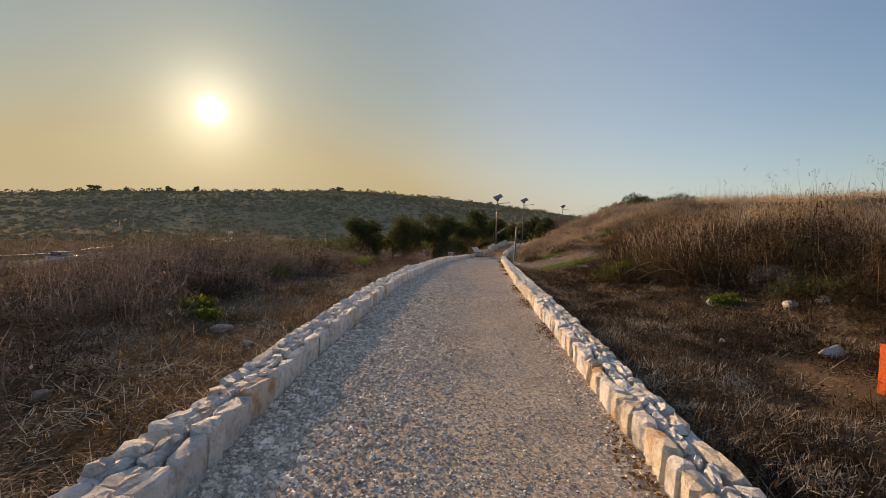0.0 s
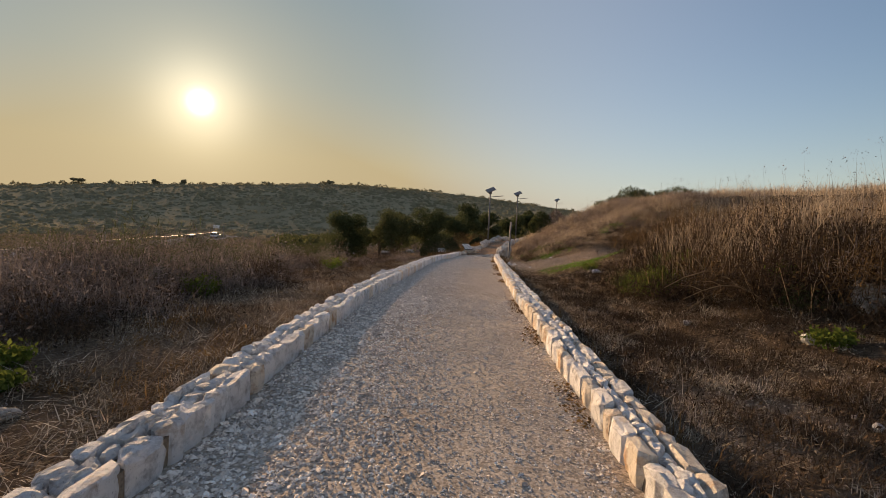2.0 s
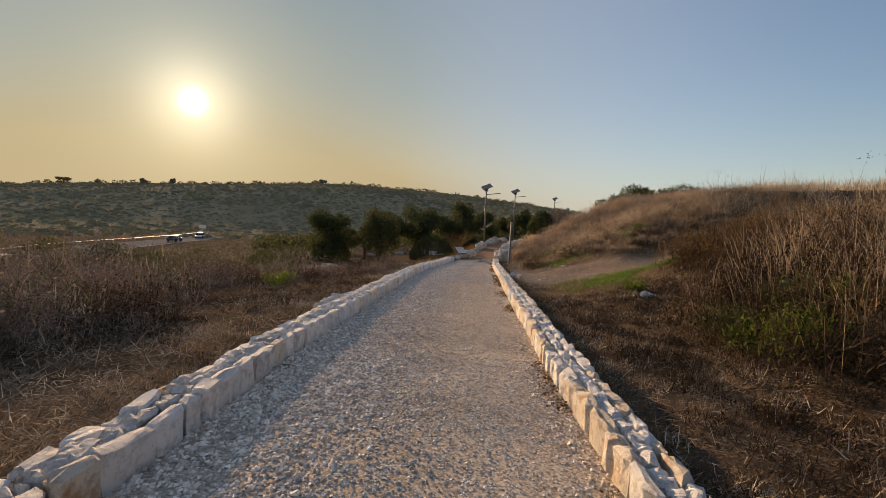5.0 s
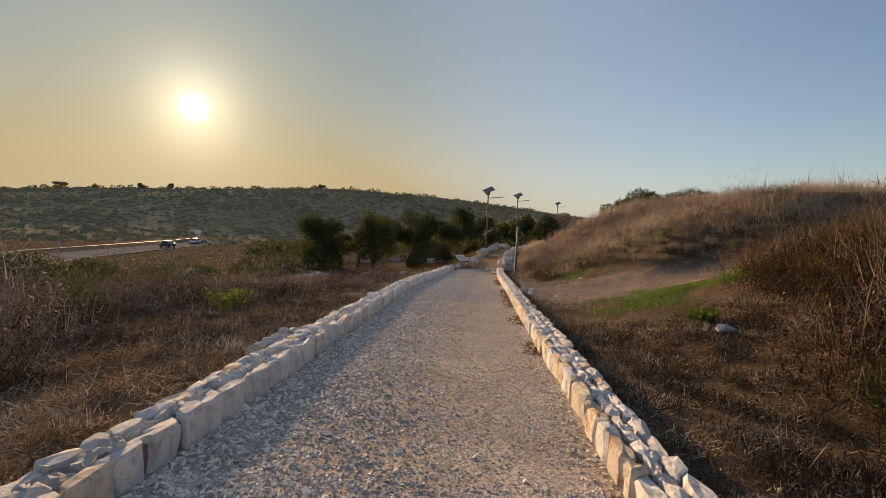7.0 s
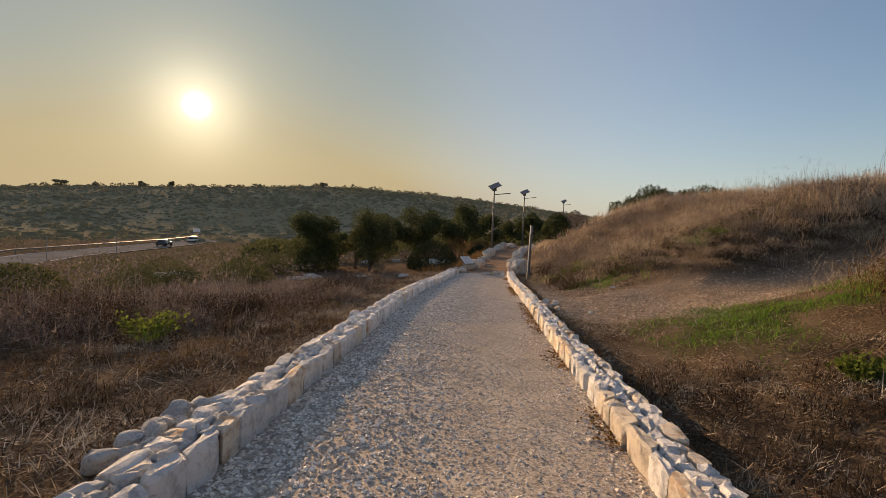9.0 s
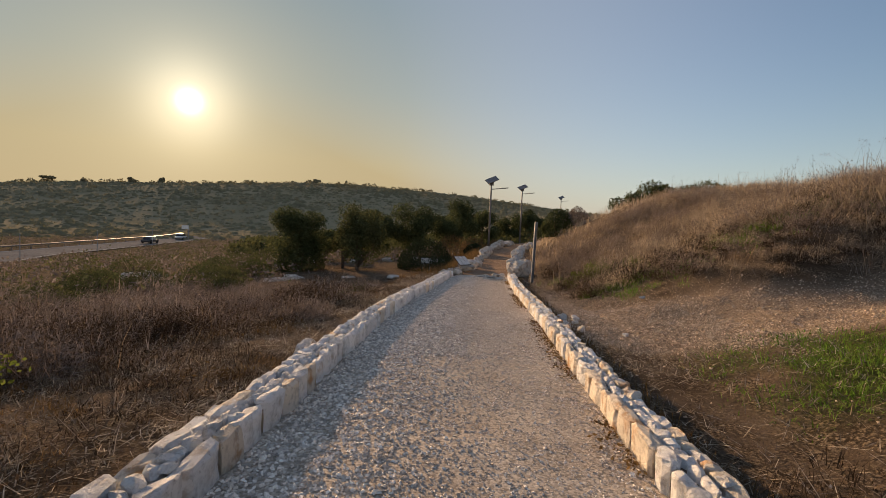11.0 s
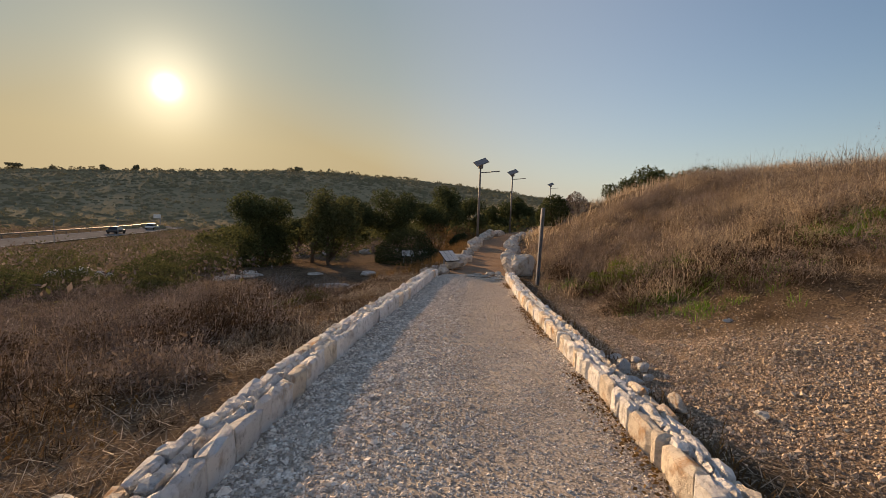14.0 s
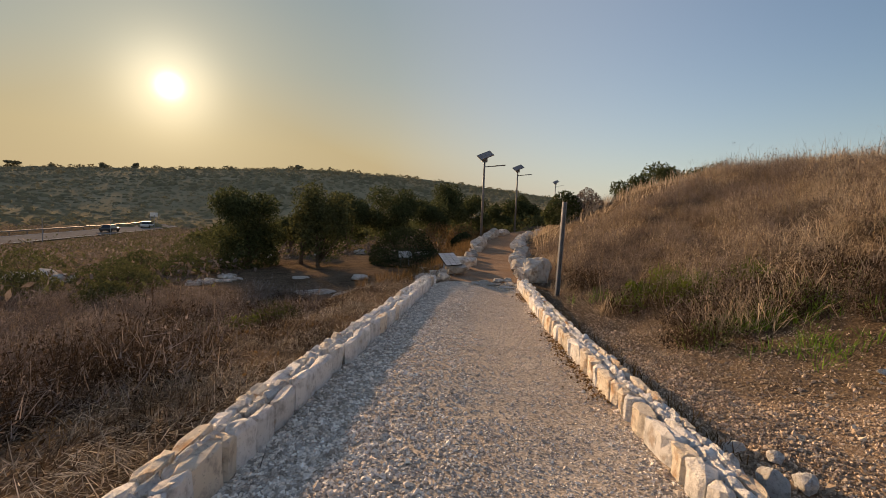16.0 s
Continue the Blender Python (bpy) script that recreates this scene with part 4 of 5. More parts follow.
stuff("brushwood", mounds(40, 300, 5.0, 12, 23.6, 26.6, 0.2, 0.45, 0.6, 0.009, lambda a, b: 1 - smooth(0.1, 0.4, side_track(a, b)), 0.1), M["thorn"], "low dark weeds beside the stony track", "brushwood")
# pale stalks that catch the light in the thicket
x, y, ang, rr, who = clumped(800, 2, -12, -2.6, 1, 36, 0.3, left_keep)
n = len(x)
stuff("dry_stalks", blades(rooted(x, y), rng.uniform(0.3, 0.8, n), rng.uniform(0.005, 0.010, n), np.abs(rng.normal(0.9, 0.5, n)), ang), M["dry_stalk"], "pale curved dead stalks in the thicket", "stalks")
# dry weeds beside the dirt path
x, y, ang, rr, who = clumped(700, 16, -2.6, 3, 33, 52, 0.2, lambda a, b: smooth(0.25, 0.6, left_edge(b) - a) * (1 - smooth(2.0, 3.0, left_edge(b) - a)))
n = len(x)
stuff("dry_weeds", blades(rooted(x, y), rng.uniform(0.2, 0.55, n), rng.uniform(0.006, 0.014, n), rng.uniform(0.1, 0.9, n), ang), M["leaf_rust"], "dry yellow-brown weeds along the boulders", "weeds")

# mown straw lying on the verges, short stubble, and chips of stone
def verge_points(n, left):
    y = rng.uniform(-1, 38, n)
    d = np.abs(rng.normal(0, 1.5, n)) + 0.42
    x = left_edge(y) - d if left else right_edge(y) + d
    k = (d < 4.2) & (side_track(x, y) < 0.35) & (left | (y > 18) | (rng.random(n) < 0.45)) & (rng.random(n) < 0.25 + 0.75 * smooth(0.3, 0.6, vnoise(x * 0.9, y * 0.9, 51)))
    return x[k], y[k]


bits = []
for left in (True, False):
    x, y = verge_points(46000 if left else 34000, left)
    n = len(x)
    base = rooted(x, y, -0.012) + np.array([0, 0, 1]) * rng.uniform(0, 0.035, n)[:, None]
    bits.append(blades(base, rng.uniform(0.05, 0.22, n) * np.where(rng.random(n) < 0.06, 1.8, 1), rng.uniform(0.004, 0.010, n), rng.normal(1.35, 0.25, n), rng.uniform(0, 6.28, n), curl=0.04, first=1.0))
stuff("straw_litter", joined(*bits), M["straw"], "cut dry straw lying on the verges", "straw")
bits = []
for left in (True, False):
    x, y = verge_points(11000, left)
    n = len(x)
    bits.append(blades(rooted(x, y), rng.uniform(0.02, 0.10, n), rng.uniform(0.004, 0.009, n), rng.uniform(0.3, 1.5, n), rng.uniform(0, 6.28, n)))
stuff("stubble", joined(*bits), TW, "short brown stubble on the verges", "stubble")

n = 90000
x, y = np.where(rng.random(n) < 0.4, rng.uniform(1.6, 4.5, n), rng.uniform(1.6, 11, n)), np.where(rng.random(n) < 0.7, rng.uniform(19.5, 29.5, n), rng.uniform(0, 31, n))
k = rng.random(n) < 0.05 + 0.95 * side_track(x, y) + 0.45 * np.exp(-(((x - 2.6) / 1.3) ** 2) - (((y - 26.5) / 2.6) ** 2)) + 0.9 * np.exp(-(((x - 2.75) / 0.7) ** 2) - (((y - 6.4) / 0.9) ** 2))
k &= (x > right_edge(y) + 0.5)
x, y = x[k], y[k]
s = rng.uniform(0.005, 0.013, len(x))[:, None] * rng.uniform(0.7, 1.4, (len(x), 3)) * np.where(rng.random(len(x)) < 0.035, 2.2, 1)[:, None]
v, f = scatter_solids(pebbles, rooted(x, y, -0.004), s, rng.uniform(0, 6.28, (len(x), 3)))
stuff("stone_chips", (v, f), M["chips"], "pale stone chips on the track and verge", "stones")

# broken twigs and dead weeds matted on the mown verges
def debris_keep(x, y):
    d = np.maximum(left_edge(y) - 0.5 - x, x - right_edge(y) - 0.5)
    return (d > 0) * (1 - smooth(2.2, 4.0, d)) * (side_track(x, y) < 0.3) * (0.4 + 0.6 * smooth(0.35, 0.6, vnoise(x * 0.9, y * 0.9, 52)))


stuff("twig_litter", thicket(2000, 8, -5.5, -1.4, 0.5, 34, 0.2, 0.05, 0.2, 0.006, debris_keep, 0.6, 0.03, 2), TW, "matted dead twigs on the mown verge", "twigs")
stuff("twig_litter", thicket(2000, 8, 1.6, 5.2, 0.5, 32, 0.2, 0.05, 0.2, 0.006, debris_keep, 0.6, 0.03, 2), TW, "matted dead twigs along the path's verge", "twigs")

def right_mat(a, b):
    u = a - right_edge(b) - 0.5
    return (u > 0) * (u < bank_start(b)) * (1 - smooth(16.6, 17.8, b)) * (0.4 + 0.6 * smooth(0.35, 0.6, vnoise(a * 0.9, b * 0.9, 52)))


stuff("twig_litter", mounds(1150, 150, 1.6, 5.8, 0.5, 18, 0.12, 0.42, 0.24, 0.008, right_mat, 0.06), M["thorn"], "dark matted dead weeds on the mown verge", "twigs")
stuff("twig_litter", mounds(620, 120, 1.6, 5.8, 0.5, 18, 0.12, 0.36, 0.25, 0.007, right_mat, 0.0), M["straw"], "heaps of cut straw on the mown verge", "straw")
stuff("twig_litter", mounds(260, 110, -4.6, -1.6, 0.5, 30, 0.12, 0.42, 0.22, 0.007, debris_keep, 0.05), M["leaf_rust"], "rust-brown matted dead weeds beside the low wall", "twigs")
stuff("twig_litter", mounds(520, 120, -4.8, -1.7, 6, 32, 0.15, 0.45, 0.26, 0.009, lambda a, b: debris_keep(a, b) * smooth(7, 15, b), 0.05), M["thorn"], "dark heaps of cut brushwood beside the low wall", "twigs")
stuff("twig_litter", mounds(560, 110, -4.6, -1.6, 0.5, 30, 0.12, 0.36, 0.25, 0.007, debris_keep, 0.0), M["straw"], "heaps of cut straw beside the low wall", "straw")
y = rng.uniform(0.5, 33, 5200)
x = right_edge(y) + 0.36 + np.abs(rng.normal(0, 0.12, len(y)))
k = vnoise(x * 2, y * 1.3, 57) > 0.42
x, y = x[k], y[k]
stuff("dry_weeds", blades(rooted(x, y), rng.uniform(0.06, 0.26, len(x)), rng.uniform(0.005, 0.011, len(x)), rng.uniform(0.2, 1.2, len(x)), rng.uniform(0, 6.28, len(x))), M["leaf_rust"], "short dry weeds along the outer foot of the wall", "weeds")

n = 5000
y = rng.uniform(0, 33, n)
x = right_edge(y) - np.abs(rng.normal(0, 0.09, n)) - 0.01
k = vnoise(x * 0.5, y * 0.9, 53) > 0.5
at = np.stack([x, y, path_z(y) + rng.uniform(0.015, 0.04, n)], -1)[k]
stuff("leaf_litter", leaves(at, rng.uniform(0.015, 0.05, len(at)), 0.7), M["leaf_rust"], "dead reddish leaves gathered along the foot of the wall", "leaf litter")
n = 160
y = rng.uniform(1, 33, n)
t = rng.random(n)
base = np.stack([left_edge(y) + t * (right_edge(y) - left_edge(y)), y, path_z(y) + 0.035], -1)
stuff("straw_litter", blades(base, rng.uniform(0.05, 0.3, n), rng.uniform(0.004, 0.008, n), np.full(n, 1.55), rng.uniform(0, 6.28, n), curl=0.02, first=1.0), M["twig"], "stray twigs and straws on the path", "straw")

# low brown and olive scrub over the valley floor
def valley_floor(n, mat, name, label):
    az, r = np.radians(rng.uniform(-52, 2, n)), 36 + 116 * rng.random(n) ** 0.8
    x, y = r * np.sin(az), r * np.cos(az)
    k = (np.abs(x - np.interp(y, (-60, 20, 45, 80, 105, 125, 150, 220), (-47, -48, -51, -62, -66, -69.5, -76, -100))) > 6) & ~((x > -9.5) & (y < 52)) & (rng.random(n) < 0.4 + 0.6 * vnoise(x / 6, y / 6, 63))
    x, y = x[k], y[k]
    m, q = len(x), 13
    s = rng.uniform(0.3, 1.15, m)
    d = rng.normal(size=(m, q, 3)) * np.array([0.55, 0.55, 0.32])
    p = (np.stack([x, y, ground_z(x, y) + 0.25 * s], -1)[:, None] + d * s[:, None, None]).reshape(-1, 3)
    stuff(name, leaves(p, np.repeat(s, q) * rng.uniform(0.16, 0.42, m * q), aspect=0.45), M[mat], label, "scrub")


valley_floor(5200, "twig", "low_scrub", "low brown scrub over the valley floor")
valley_floor(3400, "leaf_olive", "low_scrub", "low olive-green scrub over the valley floor")

# green grass beside the track
x, y, ang, rr, who = clumped(9000, 14, 2.4, 10, 16.2, 32, 0.16, lambda a, b: np.clip(np.exp(-(((b - 19.1) / 1.25) ** 2)) * smooth(2.4, 3.4, a) + 1.3 * np.exp(-(((b - 26.6) / 0.9) ** 2)) * smooth(3.2, 4.2, a) * (1 - 0.8 * smooth(7.5, 9.5, a)) + 0.9 * np.exp(-(((b - 30.2) / 0.7) ** 2) - (((a - 3.7) / 0.5) ** 2)), 0, 1) * smooth(0.2, 0.5, vnoise(a * 1.3, b * 1.3, 4)))
n = len(x)
stuff("green_grass", blades(rooted(x, y), rng.uniform(0.04, 0.13, n) * np.where(y > 22, 2.3, 1.15), rng.uniform(0.006, 0.014, n), rng.uniform(0.3, 1.4, n), ang), M["green_grass"], "fresh green grass beside the stony track", "grass")

# scrub on the far hill and in the valley
def far_scrub(n, rmin, rmax, azmin, azmax, smin, smax, tris, power=1.0, leaf=0.32):
    r = rmin + (rmax - rmin) * rng.random(n) ** power
    az = np.radians(rng.uniform(azmin, azmax, n))
    x, y = r * np.sin(az), r * np.cos(az)
    k = rng.random(n) < 0.3 + 0.7 * smooth(0.35, 0.6, vnoise(x / 25, y / 25, 61))
    x, y = x[k], y[k]
    m = len(x)
    s = rng.uniform(smin, smax, m) ** 1.0
    c = np.stack([x, y, ground_z(x, y) + 0.35 * s], -1)
    d = rng.normal(size=(m, tris, 3))
    d /= np.linalg.norm(d, axis=2)[:, :, None]
    d *= rng.uniform(0.55, 1.0, (m, tris, 1))
    d[:, :, 2] = d[:, :, 2] * 0.75
    p = (c[:, None] + d * s[:, None, None] * 0.8).reshape(-1, 3)
    return leaves(p, np.repeat(s, tris) * leaf * rng.uniform(0.6, 1.5, m * tris), aspect=0.8)


def lumps(n, rmin, rmax, azmin, azmax, smin, smax, power=0.8):
    """Low uneven domes of scrub, crowded together."""
    r = rmin + (rmax - rmin) * rng.random(n) ** power
    az = np.radians(rng.uniform(azmin, azmax, n))
    x, y = r * np.sin(az), r * np.cos(az)
    s = rng.uniform(smin, smax, n) * (0.6 + 0.8 * vnoise(x / 18, y / 18, 62))
    a = np.arange(6) * 1.0472
    base = np.stack([np.cos(a), np.sin(a), np.full(6, -0.3)], -1)
    body = np.concatenate([base, base * (0.72, 0.72, 0) + (0, 0, 0.34), [(0, 0, 0.52)]])
    p = body[None] * (1 + rng.uniform(-0.3, 0.3, (n, 13, 3))) * s[:, None, None] + np.stack([x, y, ground_z(x, y)], -1)[:, None]
    f = []
    for i in range(6):
        j = (i + 1) % 6
        f += [(i, j, 6 + j), (i, 6 + j, 6 + i), (6 + i, 6 + j, 12)]
    return p.reshape(-1, 3), (np.array(f)[None] + (13 * np.arange(n))[:, None, None]).reshape(-1, 3)


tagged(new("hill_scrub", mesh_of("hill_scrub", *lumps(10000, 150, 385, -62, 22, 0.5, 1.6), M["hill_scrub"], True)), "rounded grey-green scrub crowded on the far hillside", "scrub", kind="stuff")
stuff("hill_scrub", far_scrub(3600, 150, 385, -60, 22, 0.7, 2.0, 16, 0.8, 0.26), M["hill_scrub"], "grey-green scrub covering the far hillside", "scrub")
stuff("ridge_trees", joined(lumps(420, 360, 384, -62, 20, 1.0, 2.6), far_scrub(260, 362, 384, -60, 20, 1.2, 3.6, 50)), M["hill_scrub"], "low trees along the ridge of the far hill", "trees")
stuff("valley_scrub", far_scrub(900, 80, 155, -22, 10, 0.8, 2.2, 46, leaf=0.25), M["leaf_olive"], "olive-green scrub in the valley", "scrub")


# ---- trees and bushes ----
def tree(name, at, height, radius, crown_low, mat, label, seed, n=7000, leaf=0.17, blobs=9, limbs=5, trunk_r=0.11, group="", category="tree", sparse=0.0):
    """Trunk with limbs, and a crown of many leaves in uneven clumps."""
    global rng
    keep, rng = rng, np.random.default_rng(seed)
    rnd = random.Random(seed)
    x, y = at
    n = int(n * 1.5)
    crown_low *= 0.75
    z = float(ground_z(x, y))
    top = thing(name, pose(x, y, z - 0.05), label, category, group)
    cz = (crown_low + height) / 2
    half = (height - crown_low) / 2
    bm = bmesh.new()
    lean = (rnd.uniform(-0.25, 0.25), rnd.uniform(-0.25, 0.25))
    tube(bm, [(0, 0, -0.1), (lean[0] * 0.5, lean[1] * 0.5, crown_low * 0.6), (lean[0], lean[1], cz)], [trunk_r * 1.3, trunk_r, trunk_r * 0.5])
    centres = []
    for i in range(blobs):
        a = 6.2832 * i / blobs + rnd.uniform(-0.5, 0.5)
        up = rnd.uniform(-0.6, 0.62)
        rr = radius * rnd.uniform(0.38, 0.78) * math.sqrt(1 - 1.9 * up * up if abs(up) < 0.7 else 0.1)
        centres.append((rr * math.cos(a), rr * math.sin(a), cz + half * up, radius * rnd.uniform(0.34, 0.52), half * rnd.uniform(0.32, 0.5)))
    for c in centres[:limbs]:
        tube(bm, [(lean[0] * 0.6, lean[1] * 0.6, crown_low * rnd.uniform(0.4, 0.8)), (c[0] * 0.5, c[1] * 0.5, (crown_low + c[2]) / 2), c[:3]], [trunk_r * 0.55, trunk_r * 0.35, trunk_r * 0.12], 6)
    part("trunk", bm, M["bark"], top, smooth=True)
    cs = np.array(centres)
    pick = rng.integers(0, blobs, n)
    d = rng.normal(size=(n, 3))
    d /= np.linalg.norm(d, axis=1)[:, None]
    d *= (rng.random(n) ** (0.35 + sparse))[:, None] * rng.uniform(0.85, 1.15, n)[:, None]
    p = cs[pick, :3] + d * cs[pick][:, [3, 3, 4]]
    part("crown", mesh_of("crown", *leaves(p, rng.uniform(0.6, 1.4, n) * leaf), mat), None, top)
    rng = keep
    return top


def bush(name, at, radius, height, mat, label, seed, n=4200, leaf=0.12, group=""):
    """A dense rounded bush: short stems and leaves crowded to an uneven outer shell."""
    global rng
    keep, rng = rng, np.random.default_rng(seed)
    x, y = at
    top = thing(name, pose(x, y, float(ground_z(x, y)) - 0.05), label, "bush", group)
    bm = bmesh.new()
    for i in range(6):
        a = i * 1.05
        tube(bm, [(0.1 * math.cos(a), 0.1 * math.sin(a), -0.05), (radius * 0.4 * math.cos(a), radius * 0.4 * math.sin(a), height * 0.6)], [0.04, 0.015], 5)
    part("stem", bm, M["bark"], top)
    d = rng.normal(size=(n, 3))
    d[:, 2] = np.abs(d[:, 2]) * 0.95 - 0.12
    d /= np.linalg.norm(d, axis=1)[:, None]
    lump = 0.88 + 0.2 * vnoise(d[:, 0] * 2.2 + 5, d[:, 1] * 2.2 + d[:, 2] * 3 + seed, seed % 50)
    full = 1 + 0.7 * np.clip(d[:, 2], 0, 1) * (1 - np.clip(d[:, 2], 0, 1))
    p = d * (lump * rng.random(n) ** 0.16)[:, None] * np.array([radius, radius, height * 0.95])
    p[:, :2] *= full[:, None]
    p[:, 2] = np.maximum(p[:, 2], 0.03)
    part("crown", mesh_of("crown", *leaves(p, rng.uniform(0.6, 1.4, n) * leaf), mat), None, top)
    rng = keep
    return top


DK, OL, RU = M["leaf_dark"], M["leaf_olive"], M["leaf_rust"]
tree("olive_tree", (-11.2, 47.0), 4.5, 2.4, 0.1, DK, "dark dense rounded olive tree in dry grass", 501, 7600, 0.16, blobs=15)
tree("young_tree", (-8.2, 47.4), 3.3, 1.1, 0.7, OL, "small thin-crowned olive-green tree on bare earth", 502, 2600, 0.15, sparse=0.3)
tree("tree", (-6.7, 45.6), 4.7, 1.9, 0.35, OL, "bushy green tree with a loose crown on bare earth", 503, 6000, 0.15, blobs=14, sparse=0.15)
tree("tree", (-8.3, 60.0), 5.0, 2.5, 0.5, DK, "broad dark-green tree behind the bare clearing", 504, 6500, 0.2)
tree("tree", (-4.7, 62.0), 5.3, 2.6, 0.5, DK, "broad dark-green tree behind the bare clearing", 505, 6500, 0.2)
tree("tree", (-1.6, 67.0), 4.6, 2.4, 0.5, DK, "dark-green tree in a row behind the clearing", 506, 5200, 0.2)
tree("tree", (-0.3, 74.0), 6.9, 2.9, 0.5, DK, "tall dark-green tree beyond the lamp", 507, 5200, 0.24)
tree("tree", (3.4, 84.0), 5.6, 2.8, 0.6, DK, "dark-green tree beyond the lamp", 508, 4200, 0.26)
tree("tree", (8.5, 92.0), 5.2, 3.0, 0.6, DK, "dark-green tree among scrub beyond the bend", 509, 4200, 0.28)
tree("tree", (12.5, 98.0), 4.8, 3.0, 0.6, DK, "dark-green tree among scrub beyond the bend", 510, 4200, 0.28)
tree("tree", (-12.5, 58.0), 3.2, 1.9, 0.5, DK, "low dark tree at the edge of the clearing", 517, 3600, 0.2)
tree("carob_tree", (22.3, 77.0), 7.2 - float(ground_z(22.3, 77.0)), 2.7, 0.2, DK, "round dark-green carob tree on top of the bank", 511, 4200, 0.26, group="trees on the crest")
tree("carob_tree", (27.2, 77.0), 9.6 - float(ground_z(27.2, 77.0)), 4.0, 0.2, DK, "dark-green carob tree on top of the bank", 512, 5200, 0.26, group="trees on the crest")
tree("carob_tree", (32.0, 78.0), 9.2 - float(ground_z(32.0, 78.0)), 4.2, 0.2, DK, "dark-green carob tree on top of the bank", 513, 5200, 0.26, group="trees on the crest")
for i, (raz, rr, rh) in enumerate(((-40.4, 4.6, 4.8), (-34.0, 2.8, 4.4), (-31.5, 2.2, 4.4), (-16.4, 3.0, 4.4))):
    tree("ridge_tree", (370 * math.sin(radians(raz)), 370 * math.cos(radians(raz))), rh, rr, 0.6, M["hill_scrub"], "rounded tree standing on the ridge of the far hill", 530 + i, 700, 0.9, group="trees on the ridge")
bush("round_bush", (-2.35, 47.5), 1.95, 2.25, M["leaf_box"], "dense dark-green rounded bush beside the clearing", 520, 9500, 0.10)
# added to carry the olive tree's crown down to the ground
bush("scrub_bush", (-11.0, 46.7), 1.5, 2.1, DK, "dark-green bush added as the low part of the olive tree's crown", 527, 3600, 0.15)
bush("small_bush", (1.25, 51.5), 0.85, 1.0, M["leaf_box"], "small dark rounded bush beside the lamp post", 521, 2600, 0.11)
bush("rusty_shrub", (-0.6, 58.0), 1.7, 2.5, RU, "rust-brown dry shrub behind the boulders", 522, 2600, 0.14)
bush("rusty_shrub", (1.6, 60.0), 1.5, 2.3, RU, "rust-brown dry shrub behind the boulders", 523, 2600, 0.14)
bush("rusty_shrub", (4.4, 66.0), 1.6, 1.8, RU, "rust-brown dry shrub behind the boulders", 525, 2600, 0.16)
bush("scrub_bush", (7.5, 50.5), 1.15, 2.3, DK, "dark-green scrub bush on the bank by the bend", 524, 4200, 0.16)
bush("bare_shrub", (8.9, 51.0), 1.1, 1.7, M["twig_grey"], "grey-brown leafless shrub on the bank", 526, 2400, 0.14)
for i, (bx, by, br, bh) in enumerate(((-17, 36, 1.3, 1.3), (-14.5, 30, 1.1, 1.1), (-21, 44, 1.6, 1.6), (-16.5, 46, 1.2, 1.4), (-11, 23, 1.0, 1.3), (-12.8, 21, 1.1, 1.5), (-9.6, 19.5, 0.9, 1.2), (-19, 56, 1.6, 1.6), (-15.5, 52, 1.5, 1.5), (-20, 72, 2.0, 1.9), (-17, 63, 1.6, 1.7), (-12.2, 38.5, 1.2, 1.1), (-14.2, 40.5, 1.4, 1.3), (-10.6, 35.2, 0.9, 0.9), (-15.8, 38.0, 1.1, 1.1), (-13.0, 44.2, 1.2, 1.2), (-19.5, 38.5, 1.3, 1.2))):
    bush("scrub_bush", (bx, by), br, bh, OL if i % 3 else DK, "olive-green scrub bush on the slope", 540 + i, 3600, 0.085, "scrub on the slope")


def weed(at, size, seed, label="bright yellow-green leafy weed in the mown verge"):
    global rng
    keep, rng = rng, np.random.default_rng(seed)
    x, y = at
    top = thing("weed", pose(x, y, float(ground_z(x, y))), label, "weed", "green weeds")
    n = 70
    a, rr = rng.uniform(0, 6.28, n), np.sqrt(rng.random(n))
    base = np.stack([0.3 * size * rr * np.cos(a), 0.3 * size * rr * np.sin(a), np.full(n, -0.03)], -1)
    st = blades(base, rng.uniform(0.4, 1.0, n) * size, np.full(n, 0.008), 0.2 + 0.6 * rr, a)
    p = st[0].reshape(n, 5, 3)
    t = rng.random((n, 9, 1))
    lv = (p[:, None, 2] * (1 - t) + p[:, None, 4] * t).reshape(-1, 3) + rng.normal(0, 0.03, (n * 9, 3))
    part("stem", mesh_of("stem", *st, M["green_grass"]), None, top)
    part("foliage", mesh_of("foliage", *leaves(lv, rng.uniform(0.03, 0.075, len(lv))), M["leaf_fresh"]), None, top)
    rng = keep


for i, (wx, wy, ws) in enumerate(((-4.0, 6.6, 0.3), (-3.6, 6.2, 0.22), (-4.3, 18.0, 0.55), (-3.3, 30.2, 0.4), (-3.75, 30.4, 0.5), (-4.3, 30.7, 0.55), (-4.8, 31.0, 0.5), (-4.6, 10.8, 0.5), (4.6, 12.4, 0.7), (4.9, 9.9, 0.5), (4.1, 8.0, 0.3), (3.6, 29.4, 0.35), (4.0, 30.2, 0.4), (3.6, 16.2, 0.3))):
    weed((wx, wy), ws, 700 + i)


